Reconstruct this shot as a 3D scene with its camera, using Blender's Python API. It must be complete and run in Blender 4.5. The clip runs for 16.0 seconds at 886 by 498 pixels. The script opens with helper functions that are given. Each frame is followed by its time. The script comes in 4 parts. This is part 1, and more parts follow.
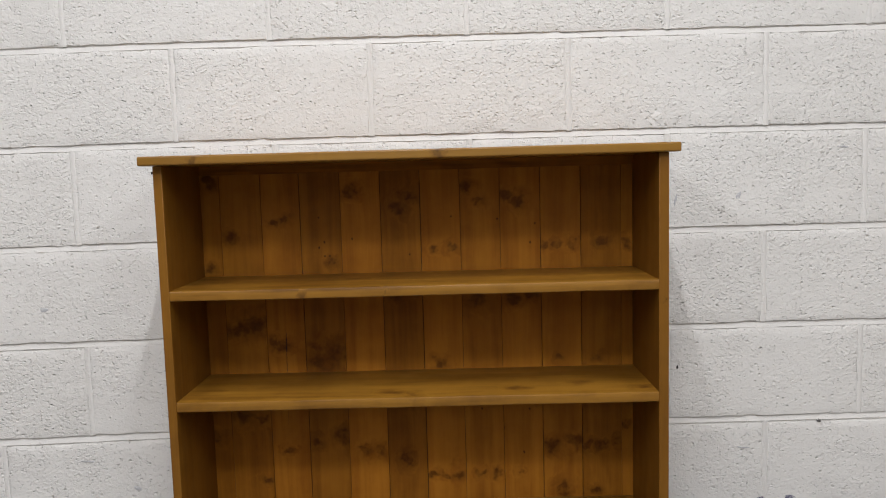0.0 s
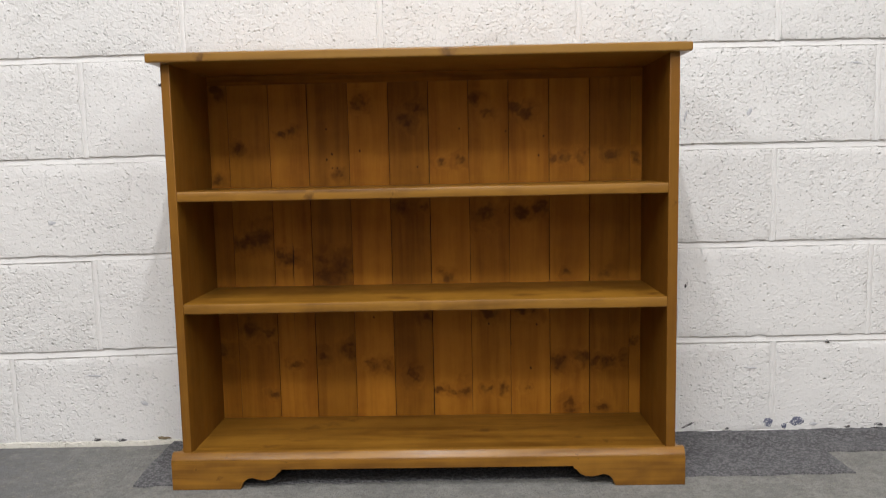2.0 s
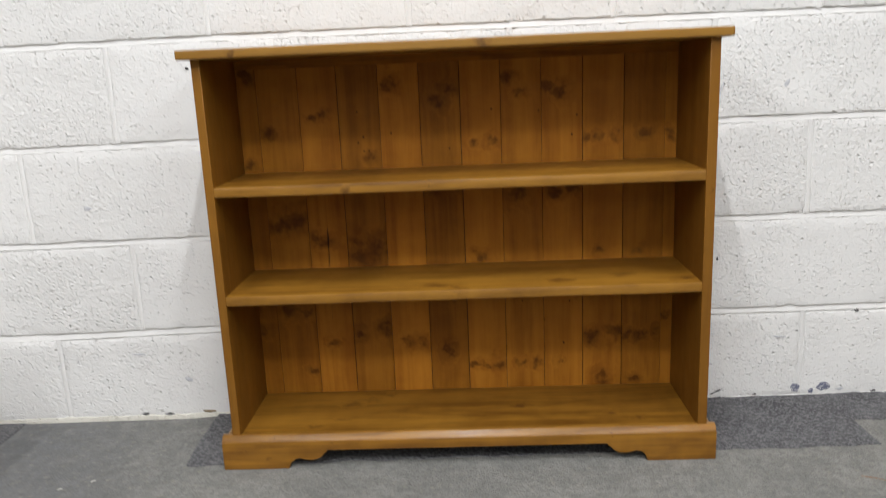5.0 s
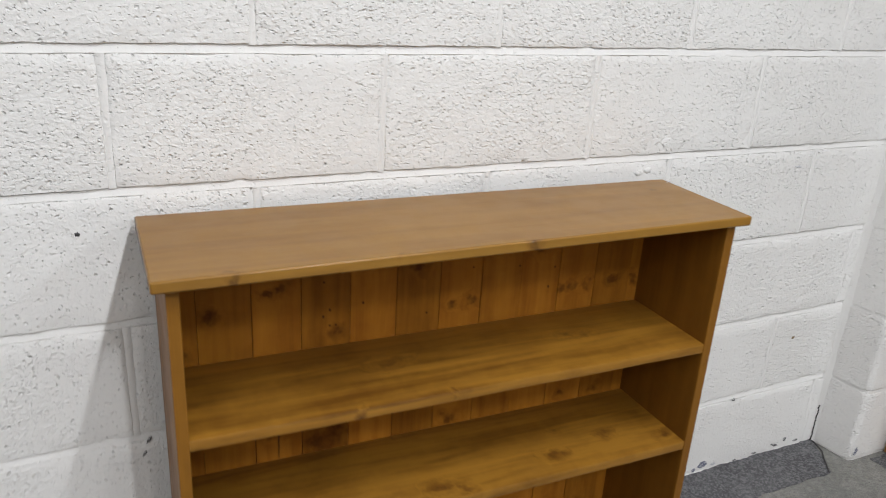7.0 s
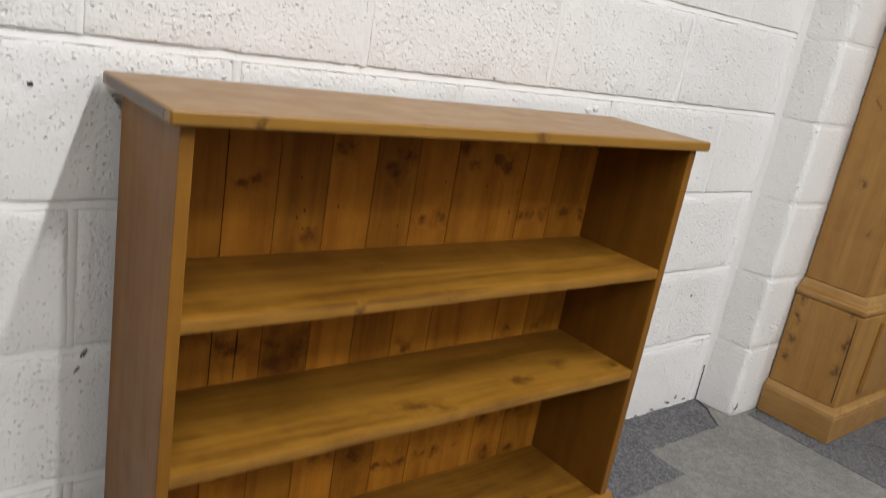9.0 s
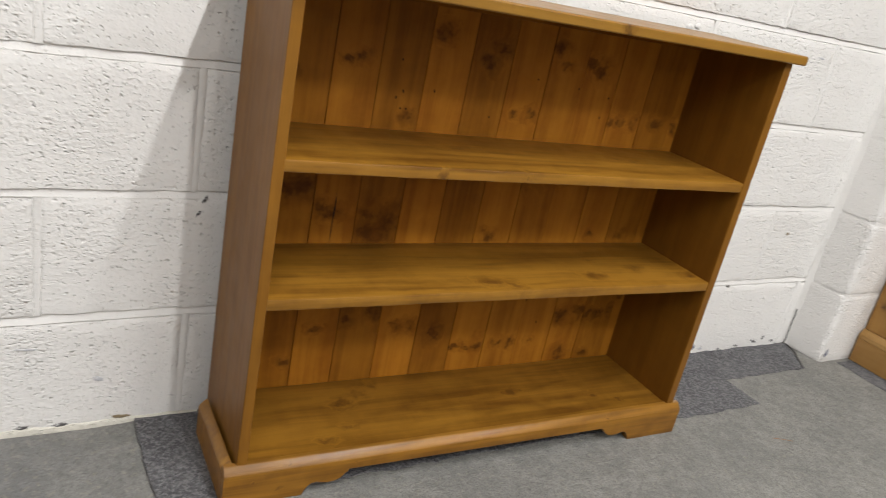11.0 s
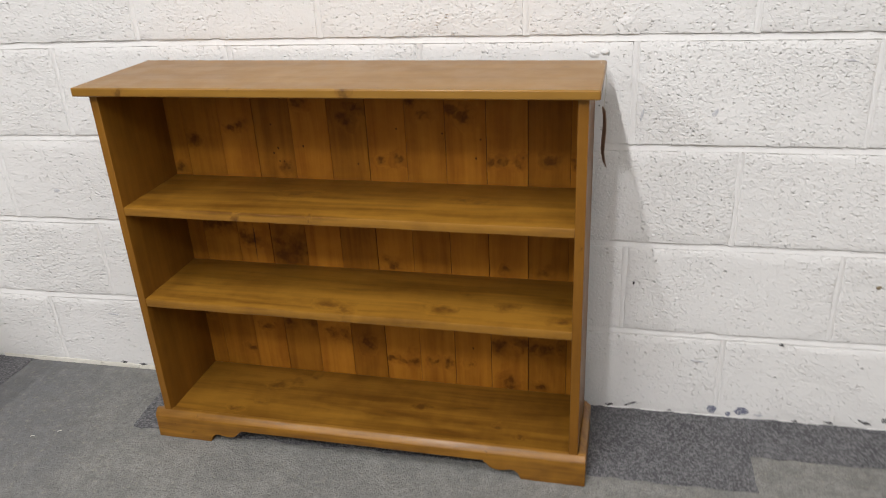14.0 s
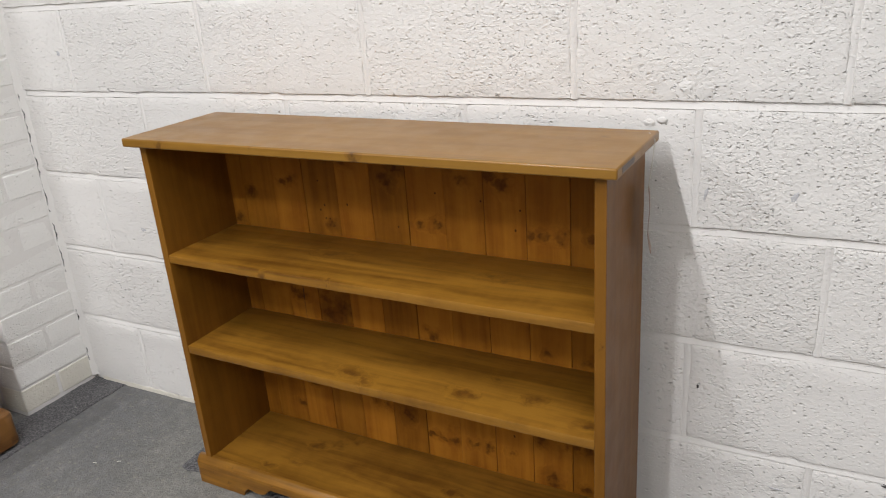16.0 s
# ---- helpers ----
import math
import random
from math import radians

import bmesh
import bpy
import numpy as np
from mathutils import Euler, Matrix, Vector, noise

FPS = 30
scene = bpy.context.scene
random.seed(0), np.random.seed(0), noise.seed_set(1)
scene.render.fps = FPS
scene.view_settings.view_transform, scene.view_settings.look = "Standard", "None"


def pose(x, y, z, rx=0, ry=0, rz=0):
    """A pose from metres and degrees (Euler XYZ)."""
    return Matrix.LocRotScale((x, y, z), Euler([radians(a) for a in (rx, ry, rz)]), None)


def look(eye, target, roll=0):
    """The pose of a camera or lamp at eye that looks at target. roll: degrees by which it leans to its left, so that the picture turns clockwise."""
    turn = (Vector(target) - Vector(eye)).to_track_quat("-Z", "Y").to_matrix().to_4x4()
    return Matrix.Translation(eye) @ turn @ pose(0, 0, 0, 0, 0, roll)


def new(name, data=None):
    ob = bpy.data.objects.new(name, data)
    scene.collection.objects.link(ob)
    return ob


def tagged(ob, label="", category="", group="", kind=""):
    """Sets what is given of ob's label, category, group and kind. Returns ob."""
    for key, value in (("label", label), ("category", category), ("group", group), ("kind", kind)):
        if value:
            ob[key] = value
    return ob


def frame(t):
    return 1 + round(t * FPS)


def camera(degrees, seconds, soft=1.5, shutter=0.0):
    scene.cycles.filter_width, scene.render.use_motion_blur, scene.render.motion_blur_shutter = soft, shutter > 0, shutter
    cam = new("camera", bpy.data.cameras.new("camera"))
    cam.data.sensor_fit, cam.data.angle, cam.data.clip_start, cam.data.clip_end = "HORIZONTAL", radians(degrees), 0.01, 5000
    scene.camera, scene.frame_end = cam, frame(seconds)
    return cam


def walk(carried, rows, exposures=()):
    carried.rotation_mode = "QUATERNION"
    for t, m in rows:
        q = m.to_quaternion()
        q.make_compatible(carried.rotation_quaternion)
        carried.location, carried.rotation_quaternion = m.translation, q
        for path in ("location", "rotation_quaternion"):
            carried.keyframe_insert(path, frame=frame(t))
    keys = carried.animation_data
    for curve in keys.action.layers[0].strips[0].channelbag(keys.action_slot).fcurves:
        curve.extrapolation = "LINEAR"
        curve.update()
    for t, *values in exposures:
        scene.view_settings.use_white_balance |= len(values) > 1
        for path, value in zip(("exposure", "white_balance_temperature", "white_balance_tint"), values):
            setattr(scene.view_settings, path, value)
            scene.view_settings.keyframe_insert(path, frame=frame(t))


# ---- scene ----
cam = camera(60.2, 16.0, soft=1.0, shutter=0.7)
PATH = [
    (0, (0.055, -1.747, 0.818), (0.058, 0.244, 0.62), -1.6),
    (0.5, (0.053, -1.758, 0.776), (0.053, 0.233, 0.588), -1.7),
    (1, (0.056, -1.768, 0.729), (0.052, 0.223, 0.534), -1.5),
    (1.5, (0.054, -1.78, 0.691), (0.043, 0.209, 0.482), -1.3),
    (2, (0.048, -1.758, 0.647), (0.034, 0.229, 0.424), -1.2),
    (2.5, (0.044, -1.73, 0.604), (0.034, 0.256, 0.365), -1.3),
    (3, (0.042, -1.719, 0.582), (0.03, 0.262, 0.31), -1.5),
    (3.2, (0.028, -1.718, 0.568), (0.033, 0.263, 0.298), -1.6),
    (5.3, (-0.009, -1.746, 0.95), (-0.064, 0.182, 0.423), -2.6),
    (5.5, (-0.025, -1.739, 1.069), (-0.041, 0.175, 0.489), -2.1),
    (6, (-0.132, -1.655, 1.24), (0.073, 0.216, 0.565), -0.6),
    (6.5, (-0.38, -1.483, 1.288), (0.165, 0.302, 0.568), 1.5),
    (7, (-0.579, -1.241, 1.27), (0.252, 0.433, 0.559), 3.6),
    (7.5, (-0.737, -1.112, 1.243), (0.297, 0.457, 0.557), 5.7),
    (8, (-0.791, -1.05, 1.176), (0.361, 0.453, 0.533), 7.5),
    (8.5, (-0.804, -1.056, 1.094), (0.417, 0.416, 0.509), 8.8),
    (9, (-0.814, -1.107, 1.006), (0.442, 0.34, 0.433), 10.0),
    (9.5, (-0.83, -1.165, 0.931), (0.403, 0.303, 0.361), 10.8),
    (10, (-0.85, -1.202, 0.874), (0.353, 0.282, 0.283), 11.7),
    (10.2, (-0.858, -1.21, 0.852), (0.329, 0.279, 0.242), 12.2),
    (12.3, (-0.44, -1.564, 1.113), (0.067, 0.166, 0.246), 6.3),
    (12.5, (-0.31, -1.634, 1.131), (0.116, 0.11, 0.248), 5.2),
    (13, (0.0, -1.682, 1.128), (0.127, 0.101, 0.232), 1.5),
    (13.5, (0.294, -1.646, 1.146), (0.132, 0.151, 0.283), -1.3),
    (14, (0.538, -1.6, 1.176), (0.114, 0.165, 0.335), -3.0),
    (14.5, (0.646, -1.484, 1.176), (0.056, 0.245, 0.362), -3.6),
    (15, (0.717, -1.392, 1.183), (-0.024, 0.291, 0.397), -4.2),
    (15.5, (0.777, -1.354, 1.187), (-0.066, 0.298, 0.44), -4.4),
    (16, (0.795, -1.352, 1.17), (-0.101, 0.286, 0.452), -4.3),
]
walk(cam, [(t, look(eye, target, roll)) for t, eye, target, roll in PATH],
     [(0.0, -0.53, 6450, 12), (0.5, -0.48, 6450, 12), (1.5, -0.33, 6450, 12), (3.0, -0.12, 6450, 12), (5.5, -0.19, 6270, 10), (6.5, -0.43, 6220, 10),
      (8.0, -0.48, 6290, 11), (9.0, -0.38, 6420, 11), (10.0, -0.14, 6600, 10), (12.5, -0.14, 6560, 12), (13.5, -0.26, 6450, 12), (15.0, -0.32, 6470, 12),
      (16.0, -0.41, 6470, 12)])

# ---------------------------------------------------------------- light
world = bpy.data.worlds.new("world")
scene.world = world
world.use_nodes = True
world.node_tree.nodes["Background"].inputs[0].default_value = (0.9, 0.95, 1.0, 1)
world.node_tree.nodes["Background"].inputs[1].default_value = 0.05


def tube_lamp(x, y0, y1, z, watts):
    """A tube-shaped area lamp, out of view, that runs along y under the ceiling."""
    lamp = bpy.data.lights.new("unseen_tube", "AREA")
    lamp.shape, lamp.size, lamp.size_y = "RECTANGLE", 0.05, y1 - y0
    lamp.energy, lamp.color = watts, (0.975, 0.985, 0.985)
    ob = new("unseen_tube", lamp)
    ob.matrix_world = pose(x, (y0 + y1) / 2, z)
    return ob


# the near pair is placed from the edges of the bookcase's shadow
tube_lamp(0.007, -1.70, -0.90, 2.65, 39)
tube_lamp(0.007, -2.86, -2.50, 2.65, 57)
# far and side rows: added fill lamps, no such source is known
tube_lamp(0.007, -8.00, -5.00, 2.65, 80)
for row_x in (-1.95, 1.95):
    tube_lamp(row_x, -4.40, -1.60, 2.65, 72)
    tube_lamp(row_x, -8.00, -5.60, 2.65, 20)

# ---------------------------------------------------------------- materials


class Nodes:
    """Short hand for building a node material."""

    def __init__(self, name):
        self.mat = bpy.data.materials.new(name)
        self.mat.use_nodes = True
        self.tree = self.mat.node_tree
        self.bsdf = self.tree.nodes["Principled BSDF"]

    def add(self, kind, **settings):
        node = self.tree.nodes.new(kind)
        for key, value in settings.items():
            if key == "operation":
                node.operation = value
            elif key == "blend":
                node.blend_type = value
            elif key == "data":
                node.data_type = value
            elif key == "feature":
                node.feature = value
            elif key == "interp":
                node.interpolation_type = value
        return node

    def put(self, socket, value):
        if isinstance(value, bpy.types.NodeSocket):
            self.tree.links.new(value, socket)
        elif value is not None:
            socket.default_value = value

    def math(self, op, a, b=None, c=None, clamp=False):
        n = self.add("ShaderNodeMath", operation=op)
        n.use_clamp = clamp
        for s, v in zip(n.inputs, (a, b, c)):
            self.put(s, v)
        return n.outputs[0]

    def vec(self, op, a, b=None):
        n = self.add("ShaderNodeVectorMath", operation=op)
        self.put(n.inputs[0], a)
        self.put(n.inputs[1], b)
        return n.outputs["Value"] if op in ("LENGTH", "DISTANCE") else n.outputs[0]

    def noise(self, vector, scale, detail=3.0, rough=0.55, colour=False):
        n = self.add("ShaderNodeTexNoise")
        self.put(n.inputs["Vector"], vector)
        n.inputs["Scale"].default_value, n.inputs["Detail"].default_value = scale, detail
        n.inputs["Roughness"].default_value = rough
        return n.outputs["Color" if colour else "Fac"]

    def voronoi(self, vector, scale, randomness=1.0):
        n = self.add("ShaderNodeTexVoronoi")
        self.put(n.inputs["Vector"], vector)
        n.inputs["Scale"].default_value, n.inputs["Randomness"].default_value = scale, randomness
        return n.outputs["Distance"], n.outputs["Color"]

    def ramp(self, value, low, high, to_low=0.0, to_high=1.0, smooth=True):
        n = self.add("ShaderNodeMapRange", interp="SMOOTHSTEP" if smooth else "LINEAR")
        for s, v in zip(n.inputs, (value, low, high, to_low, to_high)):
            self.put(s, v)
        return n.outputs[0]

    def mix(self, fac, a, b, blend="MIX"):
        n = self.add("ShaderNodeMix", data="RGBA", blend=blend)
        self.put(n.inputs[0], fac)
        for s, v in ((n.inputs[6], a), (n.inputs[7], b)):
            self.put(s, (*v, 1) if isinstance(v, tuple) and len(v) == 3 else v)
        return n.outputs[2]

    def bump(self, height, strength, distance, normal=None):
        n = self.add("ShaderNodeBump")
        n.inputs["Strength"].default_value, n.inputs["Distance"].default_value = strength, distance
        self.put(n.inputs["Height"], height)
        self.put(n.inputs["Normal"], normal)
        return n.outputs[0]

    def coords(self, spread=0.0):
        """Object coordinates, shifted by a random amount from object to object."""
        co = self.add("ShaderNodeTexCoord").outputs["Object"]
        if not spread:
            return co, None
        rnd = self.add("ShaderNodeObjectInfo").outputs["Random"]
        shift = self.add("ShaderNodeCombineXYZ")
        for s, k in zip(shift.inputs, (spread, spread * 3.7, spread * 7.3)):
            self.put(s, self.math("MULTIPLY", rnd, k))
        return self.vec("ADD", co, shift.outputs[0]), rnd

    def done(self, colour, rough, normal=None, coat=0.0, spec=0.5):
        self.put(self.bsdf.inputs["Base Color"], (*colour, 1) if isinstance(colour, tuple) else colour)
        self.put(self.bsdf.inputs["Roughness"], rough)
        self.put(self.bsdf.inputs["Normal"], normal)
        self.put(self.bsdf.inputs["Coat Weight"], coat)
        self.put(self.bsdf.inputs["Coat Roughness"], 0.25)
        self.put(self.bsdf.inputs["Specular IOR Level"], spec)
        return self.mat


def painted_masonry(name, pits=1.0, colour=(0.80, 0.785, 0.765), dirt_and_shade=(0.62, 0.60, 0.57)):
    """White masonry paint over rough blockwork: pitted and thick by turns."""
    n = Nodes(name)
    co, rnd = n.coords(3.1)
    flat = n.vec("MULTIPLY", co, (1.0, 1.0, 1.2))
    warp = n.vec("ADD", flat, n.vec("MULTIPLY", n.noise(flat, 85, 2.5, 0.6, colour=True), (0.008, 0.008, 0.008)))
    crowd = n.math("ADD", n.noise(co, 8, 3.5, 0.62), n.math("MULTIPLY_ADD", rnd, 0.16, -0.08))

    def hollows(scale, share, wide):
        """Separate pits, thick in some places and rare in others, each with its own depth."""
        dist, cell = n.voronoi(warp, scale)
        pick = n.add("ShaderNodeSeparateColor")
        n.put(pick.inputs[0], cell)
        there = n.ramp(n.math("MULTIPLY_ADD", crowd, 1.1, n.math("ADD", pick.outputs[0], share)), 1.22, 1.46)
        reach = n.math("MULTIPLY_ADD", pick.outputs[1], 0.35 * wide, 0.65 * wide)
        shape = n.ramp(n.math("DIVIDE", dist, reach), 0.15, 1.0, 1.0, 0.0)
        return n.math("MULTIPLY", shape, n.math("MULTIPLY", there, n.math("MULTIPLY_ADD", pick.outputs[2], 0.7, 0.3)))

    big = hollows(95, 0.10, 0.47)
    small = hollows(160, 0.30, 0.47)
    fine = n.noise(flat, 300, 2.0, 0.6)
    swell = n.noise(warp, 125, 1.6, 0.5)
    lively = n.ramp(crowd, 0.34, 0.60, 0.45, 1.0)
    crumbs = n.ramp(n.noise(flat, 130, 1.0, 0.5), 0.58, 0.76)
    grain = n.math("MULTIPLY_ADD", fine, 0.07, n.math("MULTIPLY", n.math("MULTIPLY_ADD", crumbs, 0.45, n.math("MULTIPLY", swell, 1.05)), lively))
    height = n.math("SUBTRACT", grain, n.math("MULTIPLY", n.math("ADD", small, n.math("MULTIPLY", big, 1.25)), 1.0))
    normal = n.bump(n.noise(co, 16, 2.0), 0.5, 0.004)
    normal = n.bump(height, 1.0, 0.0024 * pits, normal)
    pit_shade = n.ramp(big, 0.55, 0.95)
    stain = n.ramp(n.noise(co, 2.3, 4.0, 0.6), 0.42, 0.75, 0.0, 0.16)
    tone = n.mix(stain, colour, tuple(0.5 * (a + b) for a, b in zip(colour, dirt_and_shade)))
    # a little shade painted into the deepest pits
    tone = n.mix(n.math("MULTIPLY", pit_shade, 0.02 * min(1.0, pits)), tone, tuple(0.55 * c for c in dirt_and_shade))
    tone = n.mix(n.math("MULTIPLY", rnd, 0.10), tone, dirt_and_shade)
    return n.done(tone, 0.62, normal, spec=0.35)


def wood(name, along, knots=(), flat=1, light=(0.290, 0.130, 0.0145), dark=(0.150, 0.060, 0.0063), knot=(0.060, 0.021, 0.004),
         rough=0.36, spread=0.0, scattered=0.0, coat=0.0, size=1.0, long=(1.3, 2.0), spec=0.4, streaky=1.0, pins=(), soft=1.5, smudge=0.6, vary=0.5, figured=1.0, relief=1.0):
    """Planed pine. along: the axis of the grain; flat: the axis across which a knot keeps its shape; knots: rows of two places and a radius;
    long: how far knots are drawn out along the grain, or across it if below one; pins: small nail and worm holes."""
    n = Nodes(name)
    rng = random.Random(len(knots) + 17 * along)
    co, rnd = n.coords(spread)
    raw = n.add("ShaderNodeTexCoord").outputs["Object"]
    keep = tuple(0.0 if axis == flat else 1.0 for axis in range(3))
    wobble = n.vec("SUBTRACT", n.noise(raw, 28, 2.0, colour=True), (0.5, 0.5, 0.5))
    bent = n.vec("ADD", raw, n.vec("MULTIPLY", wobble, (0.044, 0.044, 0.044)))
    bent = n.vec("ADD", bent, n.vec("MULTIPLY", n.vec("SUBTRACT", n.noise(raw, 110, 2.5, 0.6, colour=True), (0.5, 0.5, 0.5)), (0.017, 0.017, 0.017)))
    plane = n.vec("MULTIPLY", bent, keep)
    still = n.vec("MULTIPLY", raw, keep)

    def blot(vector, u, v, r, stretch, turn):
        """How near a place is to the middle of a knot: 1 in the middle, 0 at the rim."""
        node = n.add("ShaderNodeMapping")
        node.vector_type = "TEXTURE"
        n.put(node.inputs["Vector"], vector)
        centre, scale, spin = [u, v], [r, r, r], [0.0, 0.0, 0.0]
        centre.insert(flat, 0.0)
        scale[along] = r * stretch
        spin[flat] = turn
        node.inputs["Location"].default_value, node.inputs["Scale"].default_value, node.inputs["Rotation"].default_value = centre, scale, spin
        return n.math("SUBTRACT", 1.0, n.vec("LENGTH", node.outputs[0]), clamp=True)

    field = None
    for u, v, r in knots:
        one = blot(plane, u, v, soft * r, rng.uniform(*long), rng.uniform(-0.45, 0.45))
        field = one if field is None else n.math("MAXIMUM", field, one)
    holes = None
    for u, v in pins:
        one = blot(still, u, v, 0.0032, rng.uniform(1.0, 1.8), rng.uniform(-0.5, 0.5))
        holes = one if holes is None else n.math("MAXIMUM", holes, one)
    if scattered:
        stretch = [7.0 * size] * 3
        stretch[along] = 3.2 * size
        dist, cell = n.voronoi(n.vec("ADD", n.vec("MULTIPLY", co, tuple(stretch)), n.vec("MULTIPLY", wobble, (0.25, 0.25, 0.25))), 1.0)
        pick = n.add("ShaderNodeSeparateColor")
        n.put(pick.inputs[0], cell)
        reach = n.math("MULTIPLY", n.ramp(pick.outputs[0], 1.0 - scattered, 1.0, 0.0, 0.22, smooth=False), 1.0)
        one = n.math("SUBTRACT", 1.0, n.math("DIVIDE", dist, n.math("MAXIMUM", reach, 0.001)), clamp=True)
        field = one if field is None else n.math("MAXIMUM", field, one)
    if field is None:
        field = n.math("MULTIPLY", 0.0, 0.0)
    stretch = [26.0 * size] * 3
    stretch[along] = 1.1 * size
    line = n.vec("MULTIPLY", n.vec("ADD", co, n.vec("MULTIPLY", n.noise(co, 5.0, 2.0, colour=True), (0.03, 0.03, 0.03))), tuple(stretch))
    push = n.add("ShaderNodeCombineXYZ")
    for s in push.inputs:
        n.put(s, n.math("MULTIPLY", field, 0.7))
    line = n.vec("ADD", line, push.outputs[0])
    ring = n.noise(line, 1.0, 4.0, 0.6)
    figure = [6.5 * size] * 3
    figure[along] = 0.75 * size
    hill = n.noise(n.vec("ADD", n.vec("MULTIPLY", n.vec("ADD", co, n.vec("MULTIPLY", wobble, (0.010, 0.010, 0.010))), tuple(figure)), n.vec("MULTIPLY", push.outputs[0], (0.55, 0.55, 0.55))), 1.0, 2.0, 0.5)
    rings = n.math("SINE", n.math("MULTIPLY", hill, 95.0))
    rings = n.math("POWER", n.math("MULTIPLY_ADD", rings, 0.5, 0.5), 1.8)
    stretch2 = [520.0] * 3
    stretch2[along] = 16.0
    pores = n.noise(n.vec("MULTIPLY", co, tuple(stretch2)), 1.0, 2.0, 0.6)
    broad = n.noise(co, 3.4, 3.0, 0.55)
    stretch3 = [120.0] * 3
    stretch3[along] = 3.0
    streak = n.noise(n.vec("MULTIPLY", n.vec("ADD", co, n.vec("MULTIPLY", push.outputs[0], (0.012, 0.012, 0.012))), tuple(stretch3)), 1.0, 3.0, 0.65)
    mottle = n.noise(co, 24, 4.0, 0.65)
    shade = n.math("ADD", n.math("MULTIPLY", n.ramp(ring, 0.36, 0.64), 0.30 + 0.32 * streaky), n.math("MULTIPLY", n.ramp(broad, 0.32, 0.70), 0.38))
    shade = n.math("ADD", shade, n.math("MULTIPLY", n.math("SUBTRACT", streak, 0.5), 1.1 * streaky))
    chatter = [9.0] * 3
    chatter[along] = 34.0
    waves = n.noise(n.vec("MULTIPLY", co, tuple(chatter)), 1.0, 3.0, 0.6)
    shade = n.math("ADD", shade, n.math("MULTIPLY", n.math("SUBTRACT", waves, 0.5), 0.5 * streaky))
    shade = n.math("ADD", shade, n.math("MULTIPLY", n.math("SUBTRACT", rings, 0.4), 0.34 * figured))
    shade = n.math("ADD", shade, n.math("MULTIPLY", n.math("SUBTRACT", mottle, 0.5), 0.7), clamp=True)
    tone = n.mix(shade, light, dark)
    tone = n.mix(n.math("MULTIPLY", n.ramp(pores, 0.50, 0.78), 0.25 * streaky), tone, dark)
    stretch4 = [34.0] * 3
    stretch4[along] = 1.6
    pale = n.noise(n.vec("ADD", n.vec("MULTIPLY", co, tuple(stretch4)), n.vec("MULTIPLY", push.outputs[0], (0.8, 0.8, 0.8))), 1.0, 3.0, 0.6)
    tone = n.mix(n.ramp(pale, 0.54, 0.70, 0.0, 0.42 * figured), tone, tuple(1.45 * c for c in light))
    if rnd is not None:
        tone = n.mix(n.math("MULTIPLY", rnd, vary), tone, dark)
    patchy = n.ramp(n.noise(raw, 48, 3.5, 0.6), 0.34, 0.64)
    halo = n.math("MULTIPLY", n.ramp(field, 0.0, 0.75), n.math("MULTIPLY_ADD", patchy, 0.55 * smudge, 0.25 * smudge))
    tone = n.mix(halo, tone, tuple(0.55 * a + 0.45 * b for a, b in zip(dark, knot)))
    core = n.math("MULTIPLY", n.ramp(field, 0.54, 0.80), n.math("MULTIPLY_ADD", patchy, 0.40, 0.26))
    tone = n.mix(core, tone, knot)
    if holes is not None:
        tone = n.mix(n.ramp(holes, 0.2, 0.6, 0.0, 0.85), tone, (0.02, 0.009, 0.003))
    normal = n.bump(n.math("ADD", pores, n.math("MULTIPLY", ring, 1.5)), 0.10 * relief, 0.001)
    normal = n.bump(n.noise(co, 11, 2.0), 0.10 * relief, 0.004, normal)
    gloss = n.ramp(n.noise(co, 19, 3.0), 0.3, 0.7, rough - 0.03, rough + 0.04)
    return n.done(tone, gloss, normal, coat, spec)


